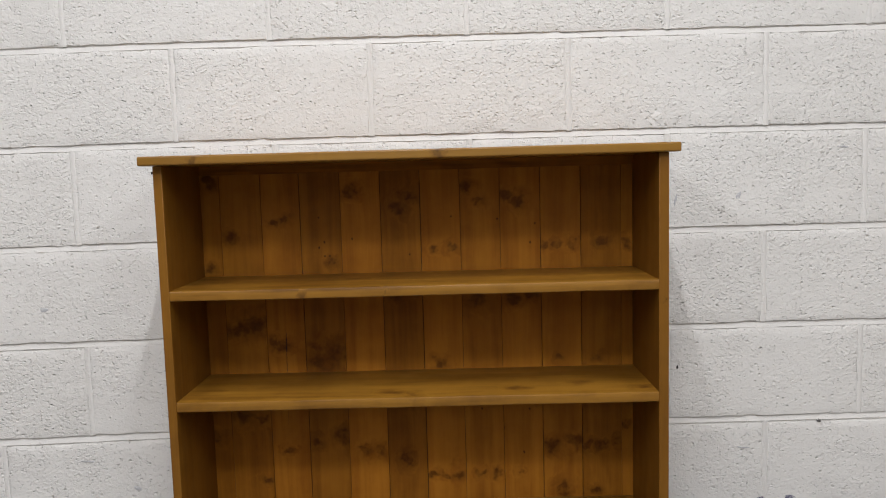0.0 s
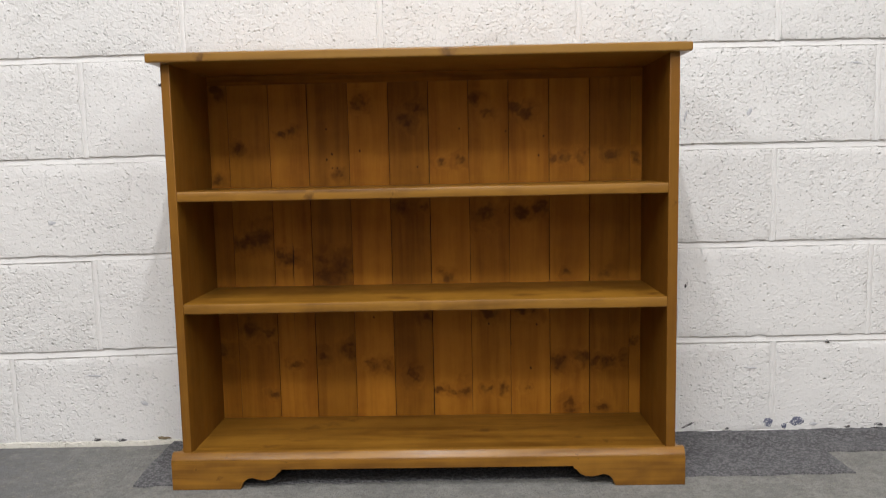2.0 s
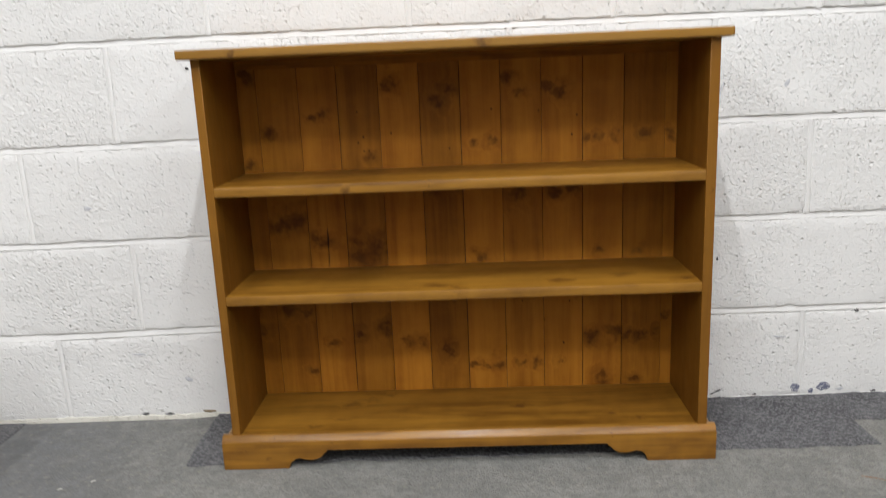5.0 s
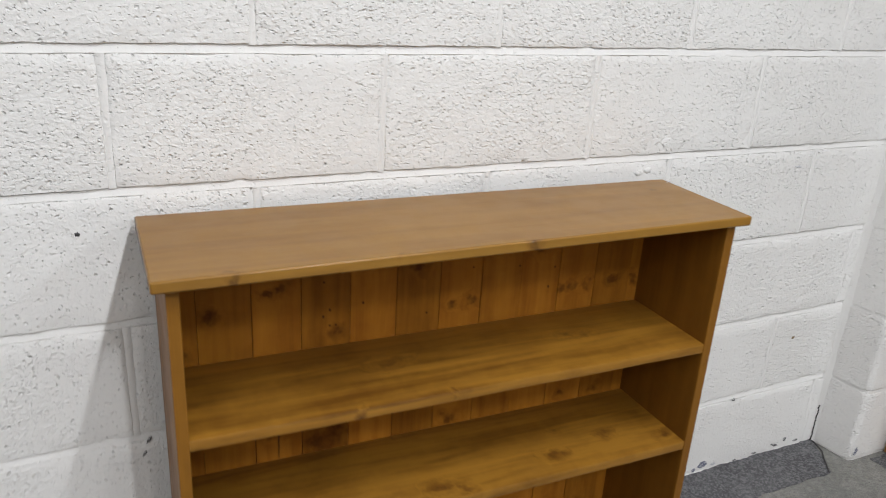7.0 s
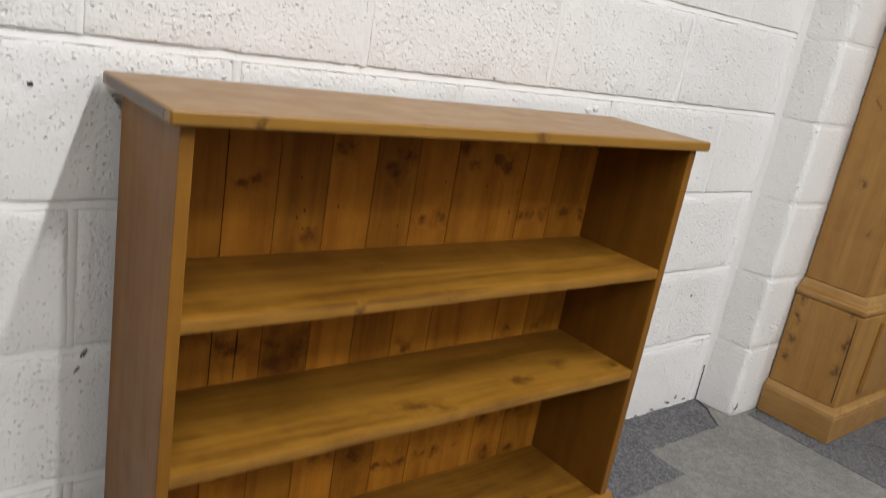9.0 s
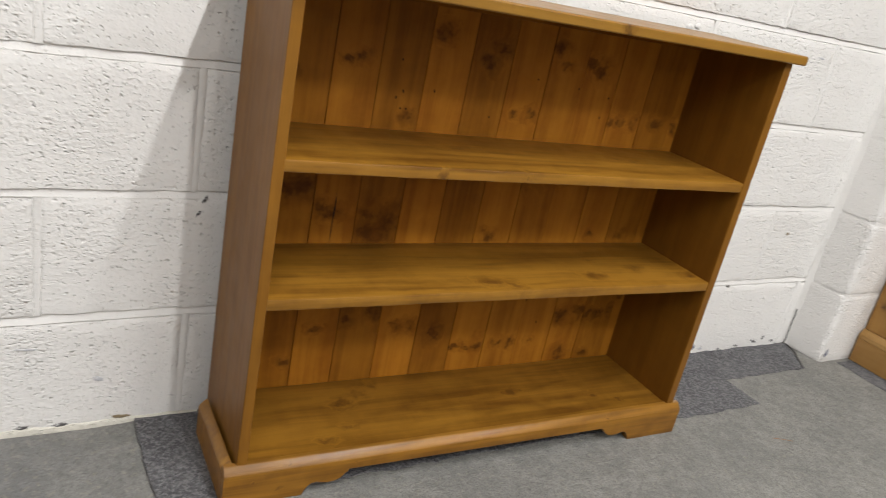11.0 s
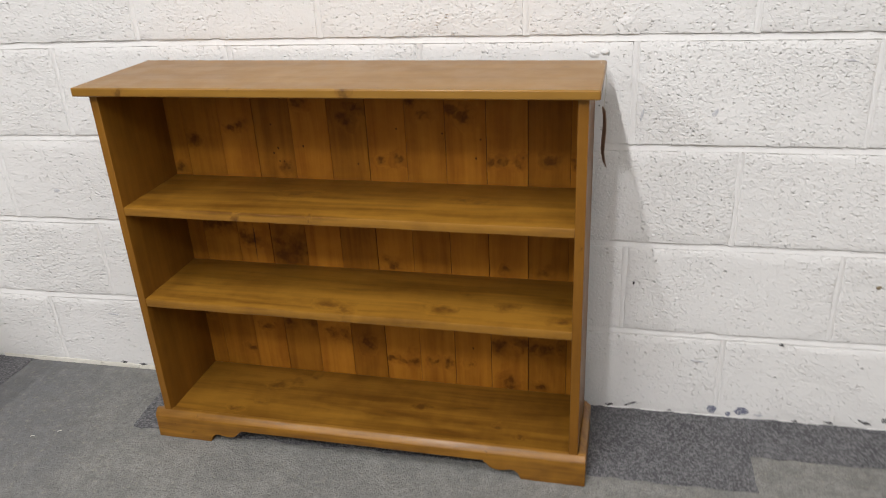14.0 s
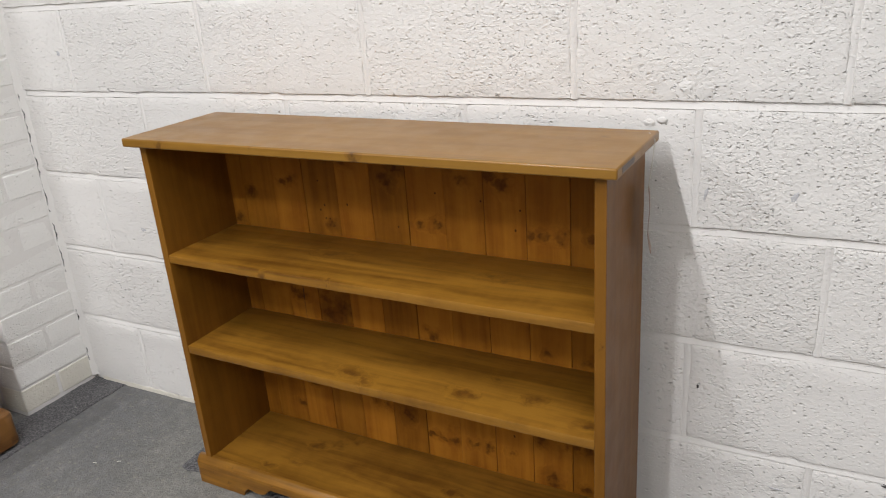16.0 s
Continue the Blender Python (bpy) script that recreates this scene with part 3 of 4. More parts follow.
def plank(x0, x1, y0, y1, z0, z1, seed, rough=0.0007, bevel=0.0020):
    """A hand-planed board along x: its long edges wander a little and are rounded by wear."""
    nx = 56
    bm = bmesh.new()

    def wander(x, k):
        return rough * (noise.noise(Vector((x * 7, seed * 3.7, k))) + 0.6 * noise.noise(Vector((x * 31, seed * 1.9, k + 9))))

    rows = []
    for i in range(nx + 1):
        x = x0 + (x1 - x0) * i / nx
        up, low, deep = wander(x, 0), wander(x, 20), wander(x, 40)
        worn = bevel * (1.0 + 0.7 * noise.noise(Vector((x * 13, seed * 5.1, 60))))
        ring = []
        for y, z, u, v in ((y0 + deep, z0 + low, 1, 1), (y0 + deep, z1 + up, 1, -1), (y1, z1, -1, -1), (y1, z0, -1, 1)):
            b = worn if u > 0 else 0.001
            corner = [(y, z + v * b), (y + u * b * 0.3, z + v * b * 0.3), (y + u * b, z)]
            ring += [bm.verts.new((x, p, q)) for p, q in (corner if u * v < 0 else corner[::-1])]
        rows.append(ring)
    n = len(rows[0])
    for a, b in zip(rows, rows[1:]):
        for i in range(n):
            bm.faces.new((a[i], a[(i + 1) % n], b[(i + 1) % n], b[i]))
    bm.faces.new(rows[0][::-1]), bm.faces.new(rows[-1])
    return bm

# ---------------------------------------------------------------- bookcase

bookcase = thing("bookcase", "low open pine bookcase, stained honey brown, against white wall", "bookcase", pose(0, 0, 0, 0, 0, -0.9))
top_board = box(-0.5135, 0.5175, -0.2935, -0.0300, 0.8465, 0.8645, 0.0032, 3)
for v in top_board.verts:
    v.co.y += 0.0095 * v.co.x if v.co.y < -0.15 else -0.0105 * v.co.x
part("top_board", top_board, TOP_PINE, bookcase, "glossy honey-brown overhanging top")
part("worn_patch", box(0.5171, 0.5181, -0.262, -0.196, 0.8505, 0.8605, 0.0003), GREY_WOOD, bookcase, "grey rubbed patch on the end of the top")
part("worn_patch", box(-0.5142, -0.5132, -0.276, -0.046, 0.8500, 0.8618, 0.0003), GREY_WOOD, bookcase, "grey rubbed end of the top")
for s in (-1, 1):
    outer, inner = (0.4980, 0.4785) if s > 0 else (0.4940, 0.4762)
    part("side_panel", box(min(s * outer, s * inner), max(s * outer, s * inner), -0.274, -0.049, 0.004, 0.8465, 0.0018), SIDE_PINE, bookcase)
part("shelf", plank(-0.4762, 0.4785, -0.2725, -0.056, 0.5815, 0.6010, 1), SHELF_PINE, bookcase, level=2.0)
part("shelf", plank(-0.4762, 0.4785, -0.2725, -0.056, 0.3585, 0.3780, 2), SHELF_PINE_LOW, bookcase, level=2.0)
part("bottom_shelf", box(-0.4762, 0.4785, -0.2655, -0.056, 0.0530, 0.0730, 0.0015), BASE_PINE, bookcase)
part("back_rail", box(-0.4762, 0.4785, -0.0592, -0.0562, 0.8260, 0.8465, 0.001), RAIL_PINE, bookcase)
gaps = (0.0, 0.0002, 0.0005, 0.0006, 0.0003, 0.0005, 0.0007, 0.0004, 0.0004, 0.0006, 0.0006, 0.0002, 0.0)
for i, (a, b) in enumerate(zip(joints, joints[1:])):
    back = (0.0, 0.0006, -0.0004, 0.0005, 0.0)[i % 5]
    part("back_board", box(a + gaps[i], b - gaps[i + 1], -0.0555 + back, -0.0508 + back, 0.030, 0.8455, 0.0007), back_pine(a, b), bookcase)
# added sheet whose dark colour stands for the shade in the board gaps
part("back_lining", box(-0.4762, 0.4785, -0.0500, -0.0492, 0.030, 0.8450), GAP_SHADE, bookcase, "added dark sheet behind the boards, shade for their gaps")
# the split in one board
part("crack", prism(((-0.3025, 0.379), (-0.3005, 0.378), (-0.3000, 0.420), (-0.2985, 0.455), (-0.3005, 0.481), (-0.3022, 0.440)), 1, -0.0559, -0.0550),
     DARK_GAP, bookcase, "dark split in a back board")
part("crack", prism(((-0.3045, 0.250), (-0.3035, 0.262), (-0.3020, 0.355), (-0.3040, 0.356)), 1, -0.0559, -0.0550), DARK_GAP, bookcase, "dark split in a back board")

# plinth with shaped bracket feet
half = [(0.5155, 0.0), (0.376, 0.0), (0.3735, 0.008), (0.369, 0.016), (0.362, 0.0215), (0.352, 0.0235), (0.343, 0.0205), (0.330, 0.0185), (0.318, 0.0195),
        (0.307, 0.0245), (0.3005, 0.0320), (0.2985, 0.0345), (0.2945, 0.0345), (0.2935, 0.0405)]
low = [(-x, z) for x, z in half] + half[::-1]
part("plinth_front", prism([(-0.5155, 0.0610)] + low + [(0.5155, 0.0610)], 1, -0.2855, -0.2680, 0.0016), PLINTH_PINE, bookcase, "plinth board with bracket feet")
LEDGE = wood("stained_pine_ledge", 0, ((-0.41, -0.28, 0.003), (0.30, -0.28, 0.003)), 2, rough=0.36, spec=0.5, relief=2.5, light=(0.305, 0.143, 0.022), dark=(0.165, 0.069, 0.009))
part("plinth_ledge", prism([(-0.2853, 0.0612), (-0.2842, 0.0632), (-0.2760, 0.0735), (-0.2740, 0.0748), (-0.2660, 0.0752), (-0.2660, 0.0612)], 0, -0.5150, 0.5150, 0.0006), LEDGE,
     bookcase, "worn glossy chamfer of the plinth")
for s in (-1, 1):
    part("plinth_side", box(min(s * 0.5150, s * 0.4990), max(s * 0.5150, s * 0.4990), -0.2675, -0.075, 0.0, 0.0610, 0.0015), PLINTH_PINE, bookcase)
    out = [(s * 0.5148, 0.0612), (s * 0.5137, 0.0632), (s * 0.5035, 0.0735), (s * 0.4990, 0.0745), (s * 0.4990, 0.0612)]
    part("plinth_ledge", prism(out, 1, -0.2655, -0.0755, 0.0005), LEDGE, bookcase)

# ---------------------------------------------------------------- pine cabinet by the pier

cabinet = thing("cabinet", "tall waxed-pine cupboard with moulded plinth, standing by the pier", "cabinet")
CX = 1.447


def ring_mould(x0, x1, y0, y1, profile, bevel=0.0):
    """A moulding round the left, front and right of a cabinet. profile: rows of the outward step and the height."""
    bm = bmesh.new()
    rows = []
    for out, z in profile:
        rows.append([bm.verts.new(p) for p in ((x0 - out, y1, z), (x0 - out, y0 - out, z), (x1 + out, y0 - out, z), (x1 + out, y1, z))])
    for a, b in zip(rows, rows[1:]):
        for i in range(4):
            j = (i + 1) % 4
            bm.faces.new((a[i], a[j], b[j], b[i]))
    bm.faces.new(rows[0][::-1]), bm.faces.new(rows[-1])
    return bm


part("plinth", box(CX, 2.50, -0.350, -0.124, 0.0022, 0.080, 0.003), CABINET_MOULD, cabinet)
part("plinth_moulding", ring_mould(CX + 0.014, 2.486, -0.336, -0.124, [(0.0135, 0.0803), (0.0140, 0.0845), (0.0120, 0.088), (0.0125, 0.092), (0.0085, 0.096),
     (0.0045, 0.100), (0.0030, 0.105), (0.0, 0.1085)]), CABINET_MOULD, cabinet, "rounded plinth moulding")
part("lower_carcass", box(CX + 0.018, 2.482, -0.332, -0.124, 0.1087, 0.394, 0.003), CABINET_SIDE, cabinet)
part("waist_moulding", ring_mould(CX + 0.022, 2.478, -0.328, -0.124, [(-0.002, 0.3943), (0.004, 0.4000), (0.007, 0.4080), (0.006, 0.4140), (0.000, 0.4170), (-0.002, 0.4230),
     (-0.010, 0.4280), (-0.012, 0.4350), (-0.020, 0.4410), (-0.022, 0.4460)]), CABINET_MOULD, cabinet, "worn waist moulding")
part("upper_carcass", box(CX + 0.046, 2.454, -0.302, -0.124, 0.4463, 1.86, 0.003), CABINET_SIDE, cabinet)
for k, (a, b) in enumerate(((CX + 0.15, 1.955), (1.962, 2.36))):
    door = part("door", box(a, b, -0.3175, -0.3025, 0.50, 1.82, 0.002), CABINET_PINE, cabinet, "pine frame-and-panel door")
    for dims in ((a, a + 0.085, 0.50, 1.82), (b - 0.085, b, 0.50, 1.82), (a + 0.086, b - 0.086, 0.50, 0.60), (a + 0.086, b - 0.086, 1.73, 1.82)):
        part("door_rail", box(dims[0], dims[1], -0.3265, -0.3180, dims[2], dims[3], 0.003), CABINET_PINE, door)
for k, (a, b) in enumerate(((CX + 0.15, 1.955), (1.962, 2.36))):
    part("drawer_front", box(a, b, -0.3455, -0.3325, 0.14, 0.37, 0.003), CABINET_PINE, cabinet)
part("crack", prism(((-0.3215, 0.12), (-0.3195, 0.12), (-0.3165, 0.25), (-0.3150, 0.31), (-0.3135, 0.388), (-0.3150, 0.388), (-0.3175, 0.30), (-0.3190, 0.23)), 0, CX + 0.0172, CX + 0.0182), DARK_GAP,
     cabinet, "dark open joint in the side")
part("cornice", ring_mould(CX + 0.046, 2.454, -0.302, -0.124, [(0.0, 1.8605), (0.006, 1.868), (0.010, 1.88), (0.030, 1.905), (0.042, 1.925), (0.045, 1.94), (0.0, 1.945)]),
     CABINET_MOULD, cabinet)

# ---------------------------------------------------------------- pine chest at the other pier

chest = thing("chest", "orange pine chest on a rounded plinth, beside the brick pier", "chest")
corner = [(-1.150, -0.336), (-1.138, -0.338), (-1.128, -0.345), (-1.123, -0.355), (-1.122, -0.367), (-1.122, -0.83), (-1.95, -0.83), (-1.95, -0.336)]
part("plinth", prism(corner, 2, 0.0, 0.098, 0.009), CHEST_PINE, chest)
part("body", box(-1.93, -1.165, -0.81, -0.365, 0.0985, 0.335, 0.003), CHEST_PINE, chest)
part("lid", box(-1.96, -1.145, -0.84, -0.345, 0.3355, 0.360, 0.004), CHEST_PINE, chest)

# ---------------------------------------------------------------- small things

straw = tube_along([(0.765, -0.379, 0.002), (0.780, -0.386, 0.0024), (0.797, -0.394, 0.0022), (0.811, -0.402, 0.002)], 0.0008, "straw", STRAW)
tagged(straw, "thin brown straw lying on the carpet", "straw")
for x, y, turn, long in ((-0.853, -0.323, 25, 0.010), (-0.796, -0.294, 40, 0.010), (-1.140, -0.153, 15, 0.010)):
    c, d = math.cos(radians(turn)) * long / 2, math.sin(radians(turn)) * long / 2
    z = dip(x) + 0.0015
    scrap = tube_along([(x - c, y - d, z), (x - 0.2 * c, y + 0.2 * d, z + 0.0008), (x + c, y + d, z)], 0.0009, "thread_scrap", STRING)
    tagged(scrap, "pale scrap of thread lying on the carpet", "scrap", group="scraps on the carpet")
cable = tube_along([(1.286, -0.010, 0.004), (1.279, -0.035, 0.004), (1.268, -0.060, 0.004), (1.245, -0.085, 0.004), (1.222, -0.115, 0.004), (1.203, -0.138, 0.003)],
                   0.0022, "cable", BLACK_CABLE)
tagged(cable, "thin dark cable on the carpet in the corner", "cable")

tag = thing("swing_tag", "narrow brown paper tag hanging on string from the bookcase", "tag")
tube_along([(0.5060, -0.070, 0.8655), (0.5180, -0.080, 0.8560), (0.5180, -0.092, 0.830), (0.5165, -0.102, 0.800), (0.5155, -0.106, 0.783)], 0.0008, "string", STRING, tag)
curl = [(0.0, 0.784), (0.0022, 0.766), (0.0030, 0.744), (0.0012, 0.718), (0.0006, 0.698), (0.0040, 0.678), (0.0066, 0.668)]
card = prism([(x - 0.0005, z) for x, z in curl] + [(x + 0.0005, z) for x, z in curl[::-1]], 1, -0.017, 0.017)
for v in card.verts:
    v.co = Matrix.Rotation(radians(12), 3, "Z") @ v.co + Vector((0.5155, -0.107, 0.0))
part("card", card, CARD, tag)

# ---------------------------------------------------------------- blockwork of the north wall

COURSES = (0.0, 0.223, 0.447, 0.672, 0.899, 1.118, 1.344, 1.570, 1.797, 2.022, 2.247, 2.472, 2.697, 2.922)
ODD = (-1.010, -0.540, -0.096, 0.351, 0.797, 1.246)
EVEN = (-0.778, -0.318, 0.124, 0.574, 1.026)
LOW_ODD = (-0.990, -0.536, -0.090, 0.352, 0.806, 1.250)


def sag(x, z):
    """The courses drop by some millimetres towards the brick pier."""
    f = min(1.0, max(0.0, (-0.55 - x) / 0.42))
    return -(0.009 if z < 0.3 else 0.0045) * f


full = [block_mesh(0.440, 0.216, k + 1) for k in range(7)]
rng = random.Random(5)
for row, (z0, z1) in enumerate(zip(COURSES, COURSES[1:])):
    cuts = [-1.234, *((LOW_ODD if row == 0 else ODD) if row % 2 == 0 else EVEN), 1.290]
    for a, b in zip(cuts, cuts[1:]):
        w, h = b - a - 0.0070, z1 - z0 - 0.0105
        wide = w > 0.33
        me = full[rng.randrange(7)] if wide else block_mesh(w, 0.216, 20 + rng.randrange(900), max(4, int(22 * w / 0.44)), 11)
        low, high = sag((a + b) / 2, z0) if z0 > 0 else -0.009, sag((a + b) / 2, z1)
        m = pose((a + b) / 2, rng.uniform(-0.0008, 0.0008), (z0 + z1 + low + high) / 2, 0, math.degrees(-(sag(b, z1) - sag(a, z1)) / (b - a)), 0) @ Matrix.Diagonal((w / 0.440 if wide else 1, 1, h / 0.216, 1))
        laid(me, "block", m, north, BLOCK_PAINT)


def bed_joint(x0, x1, z, seed):
    """A struck bed joint: it runs out from under the upper block to the lip of the lower one."""
    bm = bmesh.new()
    n = int((x1 - x0) / 0.02)
    rows = []
    for i in range(n + 1):
        x = x0 + (x1 - x0) * i / n
        w = 0.0012 * noise.noise(Vector((x * 16, seed * 3.3, 0))) + sag(x, z)
        d = 0.0010 * noise.noise(Vector((x * 11, seed * 3.3, 8)))
        rows.append([bm.verts.new(p) for p in ((x, 0.0085, z + 0.0070 + sag(x, z)), (x, 0.0056 + d, z + 0.0052 + w), (x, 0.0034 + d, z - 0.0030 + w), (x, 0.0020 + d, z - 0.0066 + w),
                                               (x, 0.0085, z - 0.0100 + sag(x, z)))])
    for a, b in zip(rows, rows[1:]):
        for j in range(4):
            bm.faces.new((a[j], b[j], b[j + 1], a[j + 1]))
    return bm


for k, z in enumerate(COURSES[1:-1]):
    part("bed_joint", bed_joint(-1.234, 1.296, z, k), JOINT_PAINT, north)
upright = {}
for row, (z0, z1) in enumerate(zip(COURSES, COURSES[1:])):
    for x in (LOW_ODD if row == 0 else ODD) if row % 2 == 0 else EVEN:
        h = round(z1 - z0 - 0.013, 4)
        if h not in upright:
            bm = bmesh.new()
            rows = [[bm.verts.new((u, y + 0.0008 * noise.noise(Vector((u * 60, 0, k * 0.7))), -h / 2 + h * k / 8)) for u, y in ((-0.0068, 0.0034), (-0.0038, 0.0014), (0.0004, 0.0010), (0.0042, 0.0015), (0.0068, 0.0034))]
                    for k in range(9)]
            for a, b in zip(rows, rows[1:]):
                for j in range(4):
                    bm.faces.new((a[j], a[j + 1], b[j + 1], b[j]))
            upright[h] = mesh_of(bm, "mortar_joint")
        laid(upright[h], "mortar_joint", pose(x, 0.0, (z0 + z1) / 2 + sag(x, z1)), north, JOINT_PAINT)
part("mortar_joint", prism([(-1.2415, -0.016), (-1.2330, -0.0075), (-1.2270, -0.0015), (-1.2180, 0.0030), (-1.2450, 0.012)], 2, 0.004, H - 0.02), JOINT_PAINT, north)
fillet = prism([(1.276, 0.003), (1.287, -0.004), (1.2960, -0.022), (1.310, 0.010)], 2, 0.004, H - 0.02)
part("mortar_joint", fillet, JOINT_PAINT, north)

# ---------------------------------------------------------------- block pier

pier = part("wall_pier", prism([(1.2925, 0.25), (1.2915, 0.0), (1.3040, -0.0975), (1.3100, -0.1120), (1.3240, -0.1172), (6.1, -0.1172), (6.1, 0.25)], 2, -0.1, H), JOINT_PAINT)
tagged(pier, "white-painted concrete block pier in the corner", "wall", kind="structure")


def corner_block(reach, h, seed):
    """A block that turns the pier's rounded outer corner: its short face, the corner and the first part of its long face."""
    shift = Vector((seed * 4.7, seed * 2.9, 0))
    way = [(1.2885, 0.004, 0, 0)]
    way += [(1.2893 + 0.0124 * f, -0.0972 * f, -0.992, -0.126) for f in (0.06, 0.2, 0.35, 0.5, 0.65, 0.8, 0.92, 1.0)]
    for k in range(1, 8):
        a = math.radians(7.2 + 82.8 * k / 8)
        way.append((1.3235 - 0.022 * math.cos(a), -0.0972 - 0.022 * math.sin(a), -math.cos(a), -math.sin(a)))
    n = max(3, int((reach - 1.325) / 0.03))
    way += [(1.325 + (reach - 1.329) * k / n, -0.1192, 0, -1) for k in range(n + 1)] + [(reach, -0.1165, 0, 0)]
    heights = [-h / 2 + h * f for f in (0, 0.012, 0.04, 0.12, 0.24, 0.36, 0.5, 0.62, 0.74, 0.86, 0.95, 0.986, 1)]
    bm = bmesh.new()
    grid = []
    for z in heights:
        rim = h / 2 - abs(z)
        row = []
        for x, y, nx, ny in way:
            co = Vector((x, y, z))
            edge = 0.25 if x < 1.302 else 1.0
            deep = (0.0030 if rim < 1e-6 else (0.0010 if rim < 0.004 else 0.0)) * edge
            deep += 0.0012 * noise.noise(co * 11 + shift) + (0.0045 * max(0, noise.noise(co * 38 + shift)) if 1.302 < x < 1.322 else 0)
            row.append(bm.verts.new((x - nx * deep, y - ny * deep, z)))
        grid.append(row)
    for a, b in zip(grid, grid[1:]):
        for i in range(len(way) - 1):
            bm.faces.new((a[i], a[i + 1], b[i + 1], b[i]))
    return mesh_of(bm, "block")


for row, (z0, z1) in enumerate(zip(COURSES, COURSES[1:])):
    h = z1 - z0 - 0.006
    cuts = [1.66, 2.10, 2.54] if row % 2 == 0 else [1.50, 1.94, 2.38]
    laid(corner_block(cuts[0] - 0.003, h, 300 + row), "block", pose(0, 0, (z0 + z1) / 2), pier, BLOCK_PAINT)
    for a, b in zip(cuts, cuts[1:]):
        w = b - a - 0.005
        me = block_mesh(w, h, 400 + row * 5 + int(a * 10), max(5, int(22 * w / 0.44)), 9)
        laid(me, "block", pose((a + b) / 2, -0.1192 + rng.uniform(-0.0006, 0.0006), (z0 + z1) / 2), pier, BLOCK_PAINT)

# ---------------------------------------------------------------- brick pier

brick_pier = part("wall_brick_pier", box(-2.6, -1.2394, -0.2386, 0.25, -0.1, H), JOINT_PAINT)
tagged(brick_pier, "white-painted brick pier with a worn unpainted foot", "wall", kind="structure")
wall_west_return = part("wall_return", box(-6.1, -2.6, -0.232, 0.25, -0.1, H), SHELL_CREAM)
tagged(wall_west_return, "plain unseen wall, tinted to warm the bounced light", "wall", kind="structure")


def brick_mesh(lx, ly, lz, seed):
    bm = box(-lx / 2, lx / 2, -ly / 2, ly / 2, -lz / 2, lz / 2, 0.0042, 3)
    for v in bm.verts:
        v.co += Vector((1, 1, 1)) * 0.0022 * noise.noise(v.co * 30 + Vector((seed * 5.3, 0, 0)))
    return mesh_of(bm, "brick", level=0.99)


long_y = [brick_mesh(0.102, 0.236, 0.0705, k) for k in range(3)]
long_x = [brick_mesh(0.212, 0.102, 0.0705, k + 5) for k in range(3)]
head = [brick_mesh(0.102, 0.102, 0.0705, k + 9) for k in range(3)]
header = [brick_mesh(0.102, 0.113, 0.0705, k + 13) for k in range(3)]
worn_header, worn_h, worn_x = brick_mesh(0.102, 0.113, 0.0725, 30), brick_mesh(0.102, 0.102, 0.0725, 32), brick_mesh(0.212, 0.102, 0.0725, 33)
for row in range(37):
    z = 0.0385 + row * 0.0764
    jig = lambda: rng.uniform(-0.0012, 0.0012)
    paint = BARE_BRICK if row == 0 else BRICK_PAINT
    first = -1.238 - 0.112
    if row % 2:
        laid(rng.choice(long_y), "brick", pose(-1.238 - 0.051 + jig(), -0.240 + 0.118, z), brick_pier, paint)
    else:
        for y in (-0.240 + 0.0565, -0.240 + 0.1795):
            laid(worn_header if row == 0 else rng.choice(header), "brick", pose(-1.238 - 0.051 + jig(), y, z), brick_pier, paint)
        laid(worn_h if row == 0 else rng.choice(head), "brick", pose(first - 0.051, -0.240 + 0.052, z), brick_pier, paint)
    for k in range(3):
        laid(worn_x if row == 0 else rng.choice(long_x), "brick", pose(first - 0.106 - k * 0.223 - (0 if row % 2 else 0.111), -0.240 + 0.052 + jig(), z), brick_pier, paint)

# ---------------------------------------------------------------- marks and wear on the walls


def mark(name, x, z, rx, rz, lift, seed, material, label, spin=0, parent=None, y=-0.0004):
    ob = part(name, splat(rx, rz, lift, seed), material, parent or north, label)
    ob.matrix_world = pose(x, y, z, 0, spin, 0)
    return ob


for x, z, rx, rz, lift, k in ((0.551, 0.930, 0.0135, 0.0125, 0.0018, 1), (0.273, 0.950, 0.020, 0.012, 0.0010, 2), (0.489, 0.868, 0.011, 0.007, 0.0028, 3),
                              (0.513, 0.873, 0.010, 0.007, 0.0028, 4)):
    mark("paint_blob", x, z, rx, rz, lift, k, BLOCK_PAINT, "white paint lump on the wall")
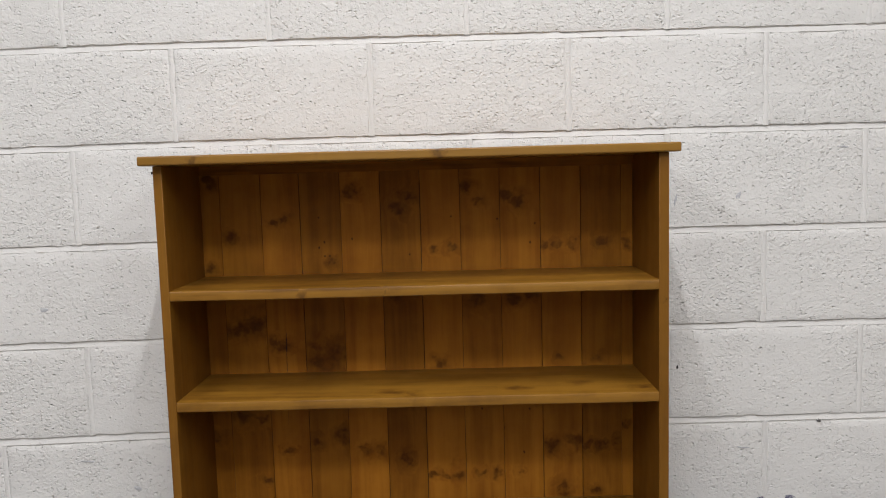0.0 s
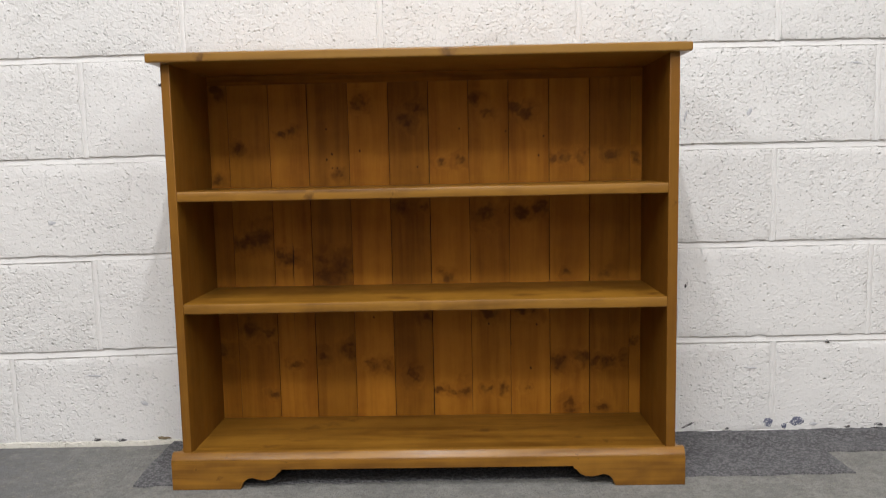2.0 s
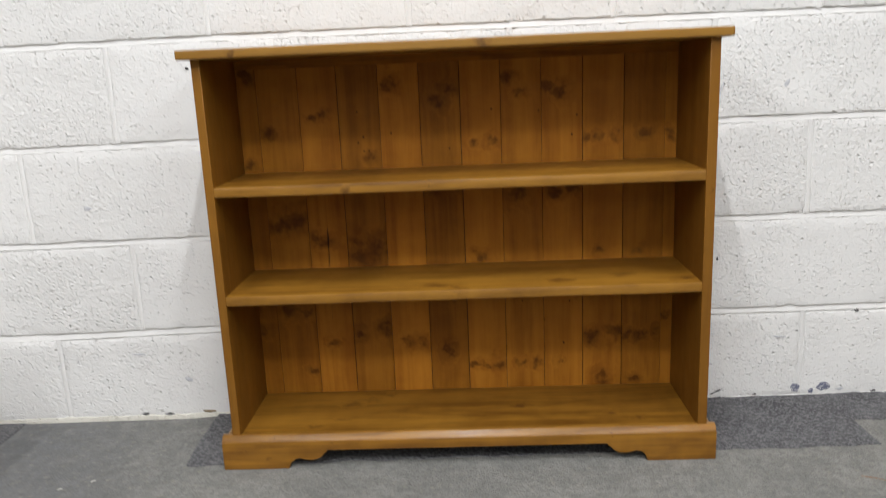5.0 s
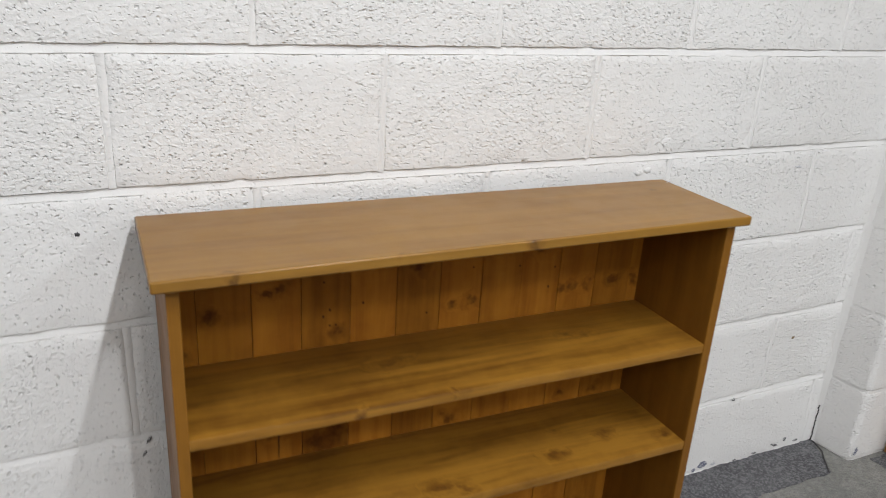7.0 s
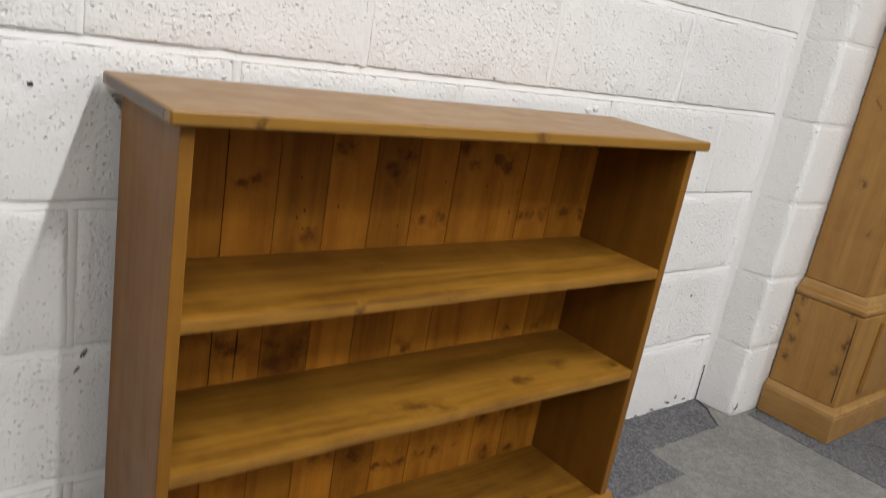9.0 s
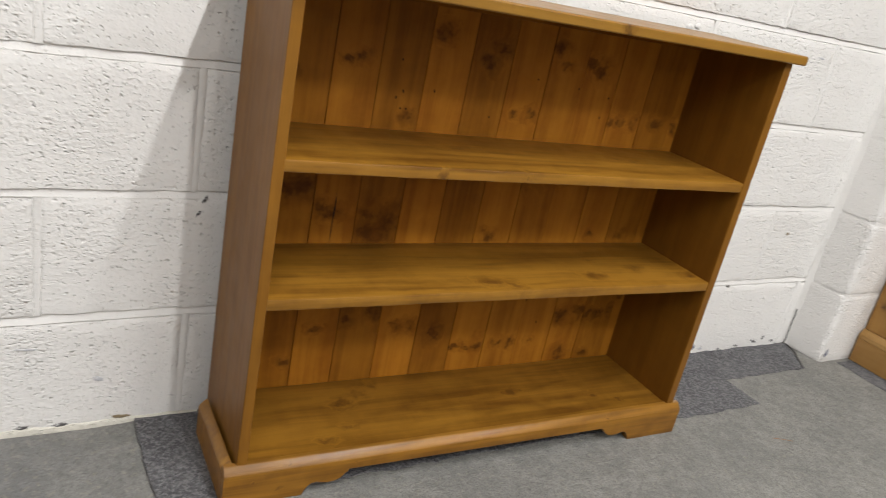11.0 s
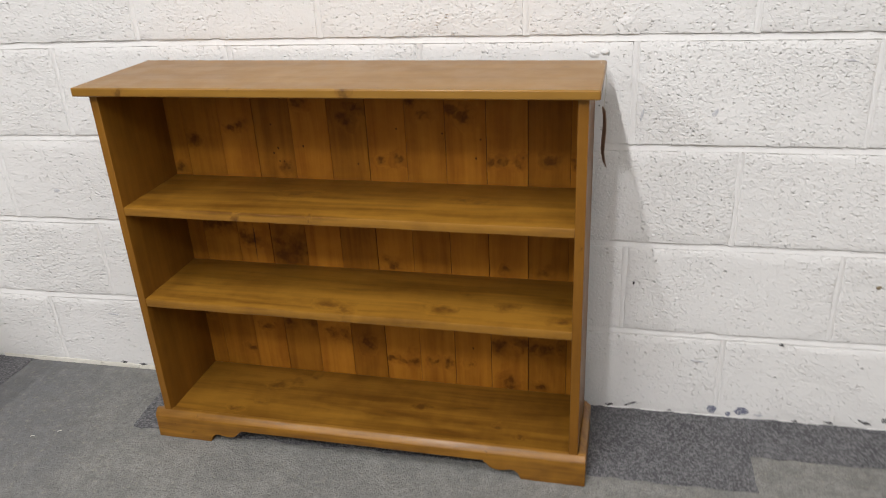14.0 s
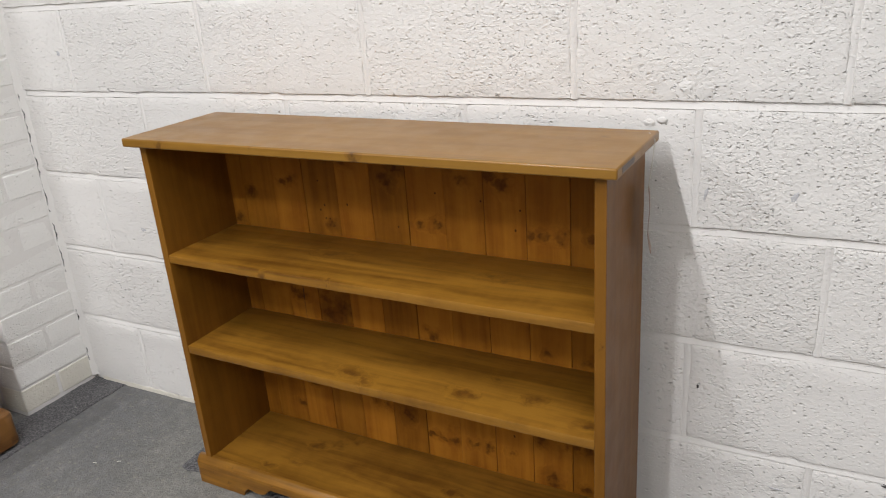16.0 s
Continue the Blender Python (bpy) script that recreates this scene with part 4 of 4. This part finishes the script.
for x, z, rx, rz, k, mat, spin in ((0.865, 0.022, 0.016, 0.010, 5, BLUE_SCUFF, 8), (0.797, 0.022, 0.010, 0.012, 6, BLUE_SCUFF, 0), (0.930, 0.214, 0.0062, 0.0042, 7, SCUFF, 20),
                                   (0.597, 0.352, 0.0028, 0.0055, 8, DOT, 0), (-0.597, 0.836, 0.0042, 0.0038, 9, DOT, 0), (-0.530, 0.414, 0.0030, 0.0080, 10, SCUFF, 35),
                                   (-0.521, 0.440, 0.0030, 0.0090, 11, SCUFF, 25), (1.104, 0.372, 0.0055, 0.0050, 12, BROWN_SCUFF, 0), (0.735, 0.748, 0.006, 0.010, 13, GREY_SCUFF, 20),
                                   (0.592, 0.742, 0.0028, 0.013, 14, GREY_SCUFF, 10), (0.608, 0.018, 0.016, 0.0028, 15, SCUFF, -25), (-0.795, 0.165, 0.019, 0.0022, 16, GREY_SCUFF, 3),
                                   (0.752, 0.154, 0.016, 0.0020, 17, GREY_SCUFF, 4), (-0.680, 0.096, 0.010, 0.005, 18, GREY_SCUFF, 15), (-0.868, 0.528, 0.010, 0.005, 19, GREY_SCUFF, 0),
                                   (1.135, 0.020, 0.014, 0.004, 20, SCUFF, 20), (1.175, 0.030, 0.006, 0.008, 21, SCUFF, 0), (0.972, 0.853, 0.012, 0.0025, 22, GREY_SCUFF, 5),
                                   (-0.64, 0.010, 0.016, 0.004, 23, BROWN_SCUFF, 4), (-0.74, 0.006, 0.012, 0.004, 24, SCUFF, 0), (-0.80, 0.008, 0.010, 0.004, 25, SCUFF, 0),
                                   (-1.040, 1.000, 0.006, 0.006, 26, GREY_SCUFF, 0), (0.555, 0.010, 0.010, 0.004, 27, SCUFF, -10), (0.700, 0.008, 0.006, 0.003, 28, SCUFF, 0),
                                   (0.835, 0.012, 0.006, 0.007, 29, BLUE_SCUFF, 15), (0.905, 0.016, 0.010, 0.004, 30, GREY_SCUFF, 5), (0.985, 0.008, 0.008, 0.003, 31, SCUFF, 0), (1.060, 0.012, 0.012, 0.003, 32, SCUFF, 12),
                                   (0.504, 0.762, 0.0015, 0.0018, 33, SCUFF, 0), (0.510, 0.710, 0.0012, 0.0014, 34, SCUFF, 0), (1.222, 0.016, 0.009, 0.004, 35, SCUFF, 0)):
    mark("scuff", x, z, rx, rz, 0.0009, k, mat, "small dark mark on the white paint", spin)
mark("scuff", 1.322, 0.030, 0.007, 0.014, 0.0009, 40, BLUE_SCUFF, "dark blue smear at the foot of the pier", 10, pier, -0.1202)


def bead(x0, x1, y, seed, size=1.0):
    """The ragged lower edge of the wall paint, just above the carpet."""
    bm = bmesh.new()
    n = int((x1 - x0) / 0.008)
    rows = []
    for i in range(n + 1):
        x = x0 + (x1 - x0) * i / n
        h = 0.008 + 0.006 * noise.noise(Vector((x * 22, seed, 0))) + 0.004 * noise.noise(Vector((x * 70, seed, 3)))
        d = size * (0.004 + 0.002 * noise.noise(Vector((x * 35, seed, 6))))
        h *= size
        rows.append([bm.verts.new(p) for p in ((x, y - d, -0.012), (x, y - d, 0.35 * h), (x, y - 0.5 * d, 0.8 * h), (x, y + 0.004, h))])
    for a, b in zip(rows, rows[1:]):
        for j in range(3):
            bm.faces.new((a[j], b[j], b[j + 1], a[j + 1]))
    return bm


part("paint_edge", bead(-1.20, -0.50, 0.0008, 1.0, 0.7), CHIPPED, north, "chipped cream paint along the foot of the wall")
part("paint_edge", bead(0.50, 1.285, -0.0002, 2.0, 0.35), JOINT_PAINT, north, "chipped white paint along the foot of the wall")


def crack(points, width, y0, name_parent, axis_y=None):
    """A dark ragged gap that runs upwards."""
    bm = bmesh.new()
    rows = []
    for k, (x, y, z) in enumerate(points):
        w = width * (0.55 + 0.45 * math.sin(k * 2.3) ** 2)
        rows.append((bm.verts.new((x - w / 2, y - 0.0008, z)), bm.verts.new((x + w / 2, y - 0.0008, z)), bm.verts.new((x, y + 0.003, z))))
    for a, b in zip(rows, rows[1:]):
        for j in range(3):
            bm.faces.new((a[j], a[(j + 1) % 3], b[(j + 1) % 3], b[j]))
    return part("crack", bm, DARK_GAP, name_parent, "dark ragged crack in the corner of the wall")


crng = random.Random(9)
for z0, count in ((0.06, 5), (0.20, 4), (0.36, 14), (0.55, 30)):
    crack([(-1.2345 + crng.uniform(-0.0025, 0.0025), -0.0095, z0 + 0.012 * k) for k in range(count)], 0.0016, 0, north)
crack([(1.2835 + crng.uniform(-0.002, 0.002), -0.006, 0.004 + 0.010 * k) for k in range(13)], 0.0004, 0, north)
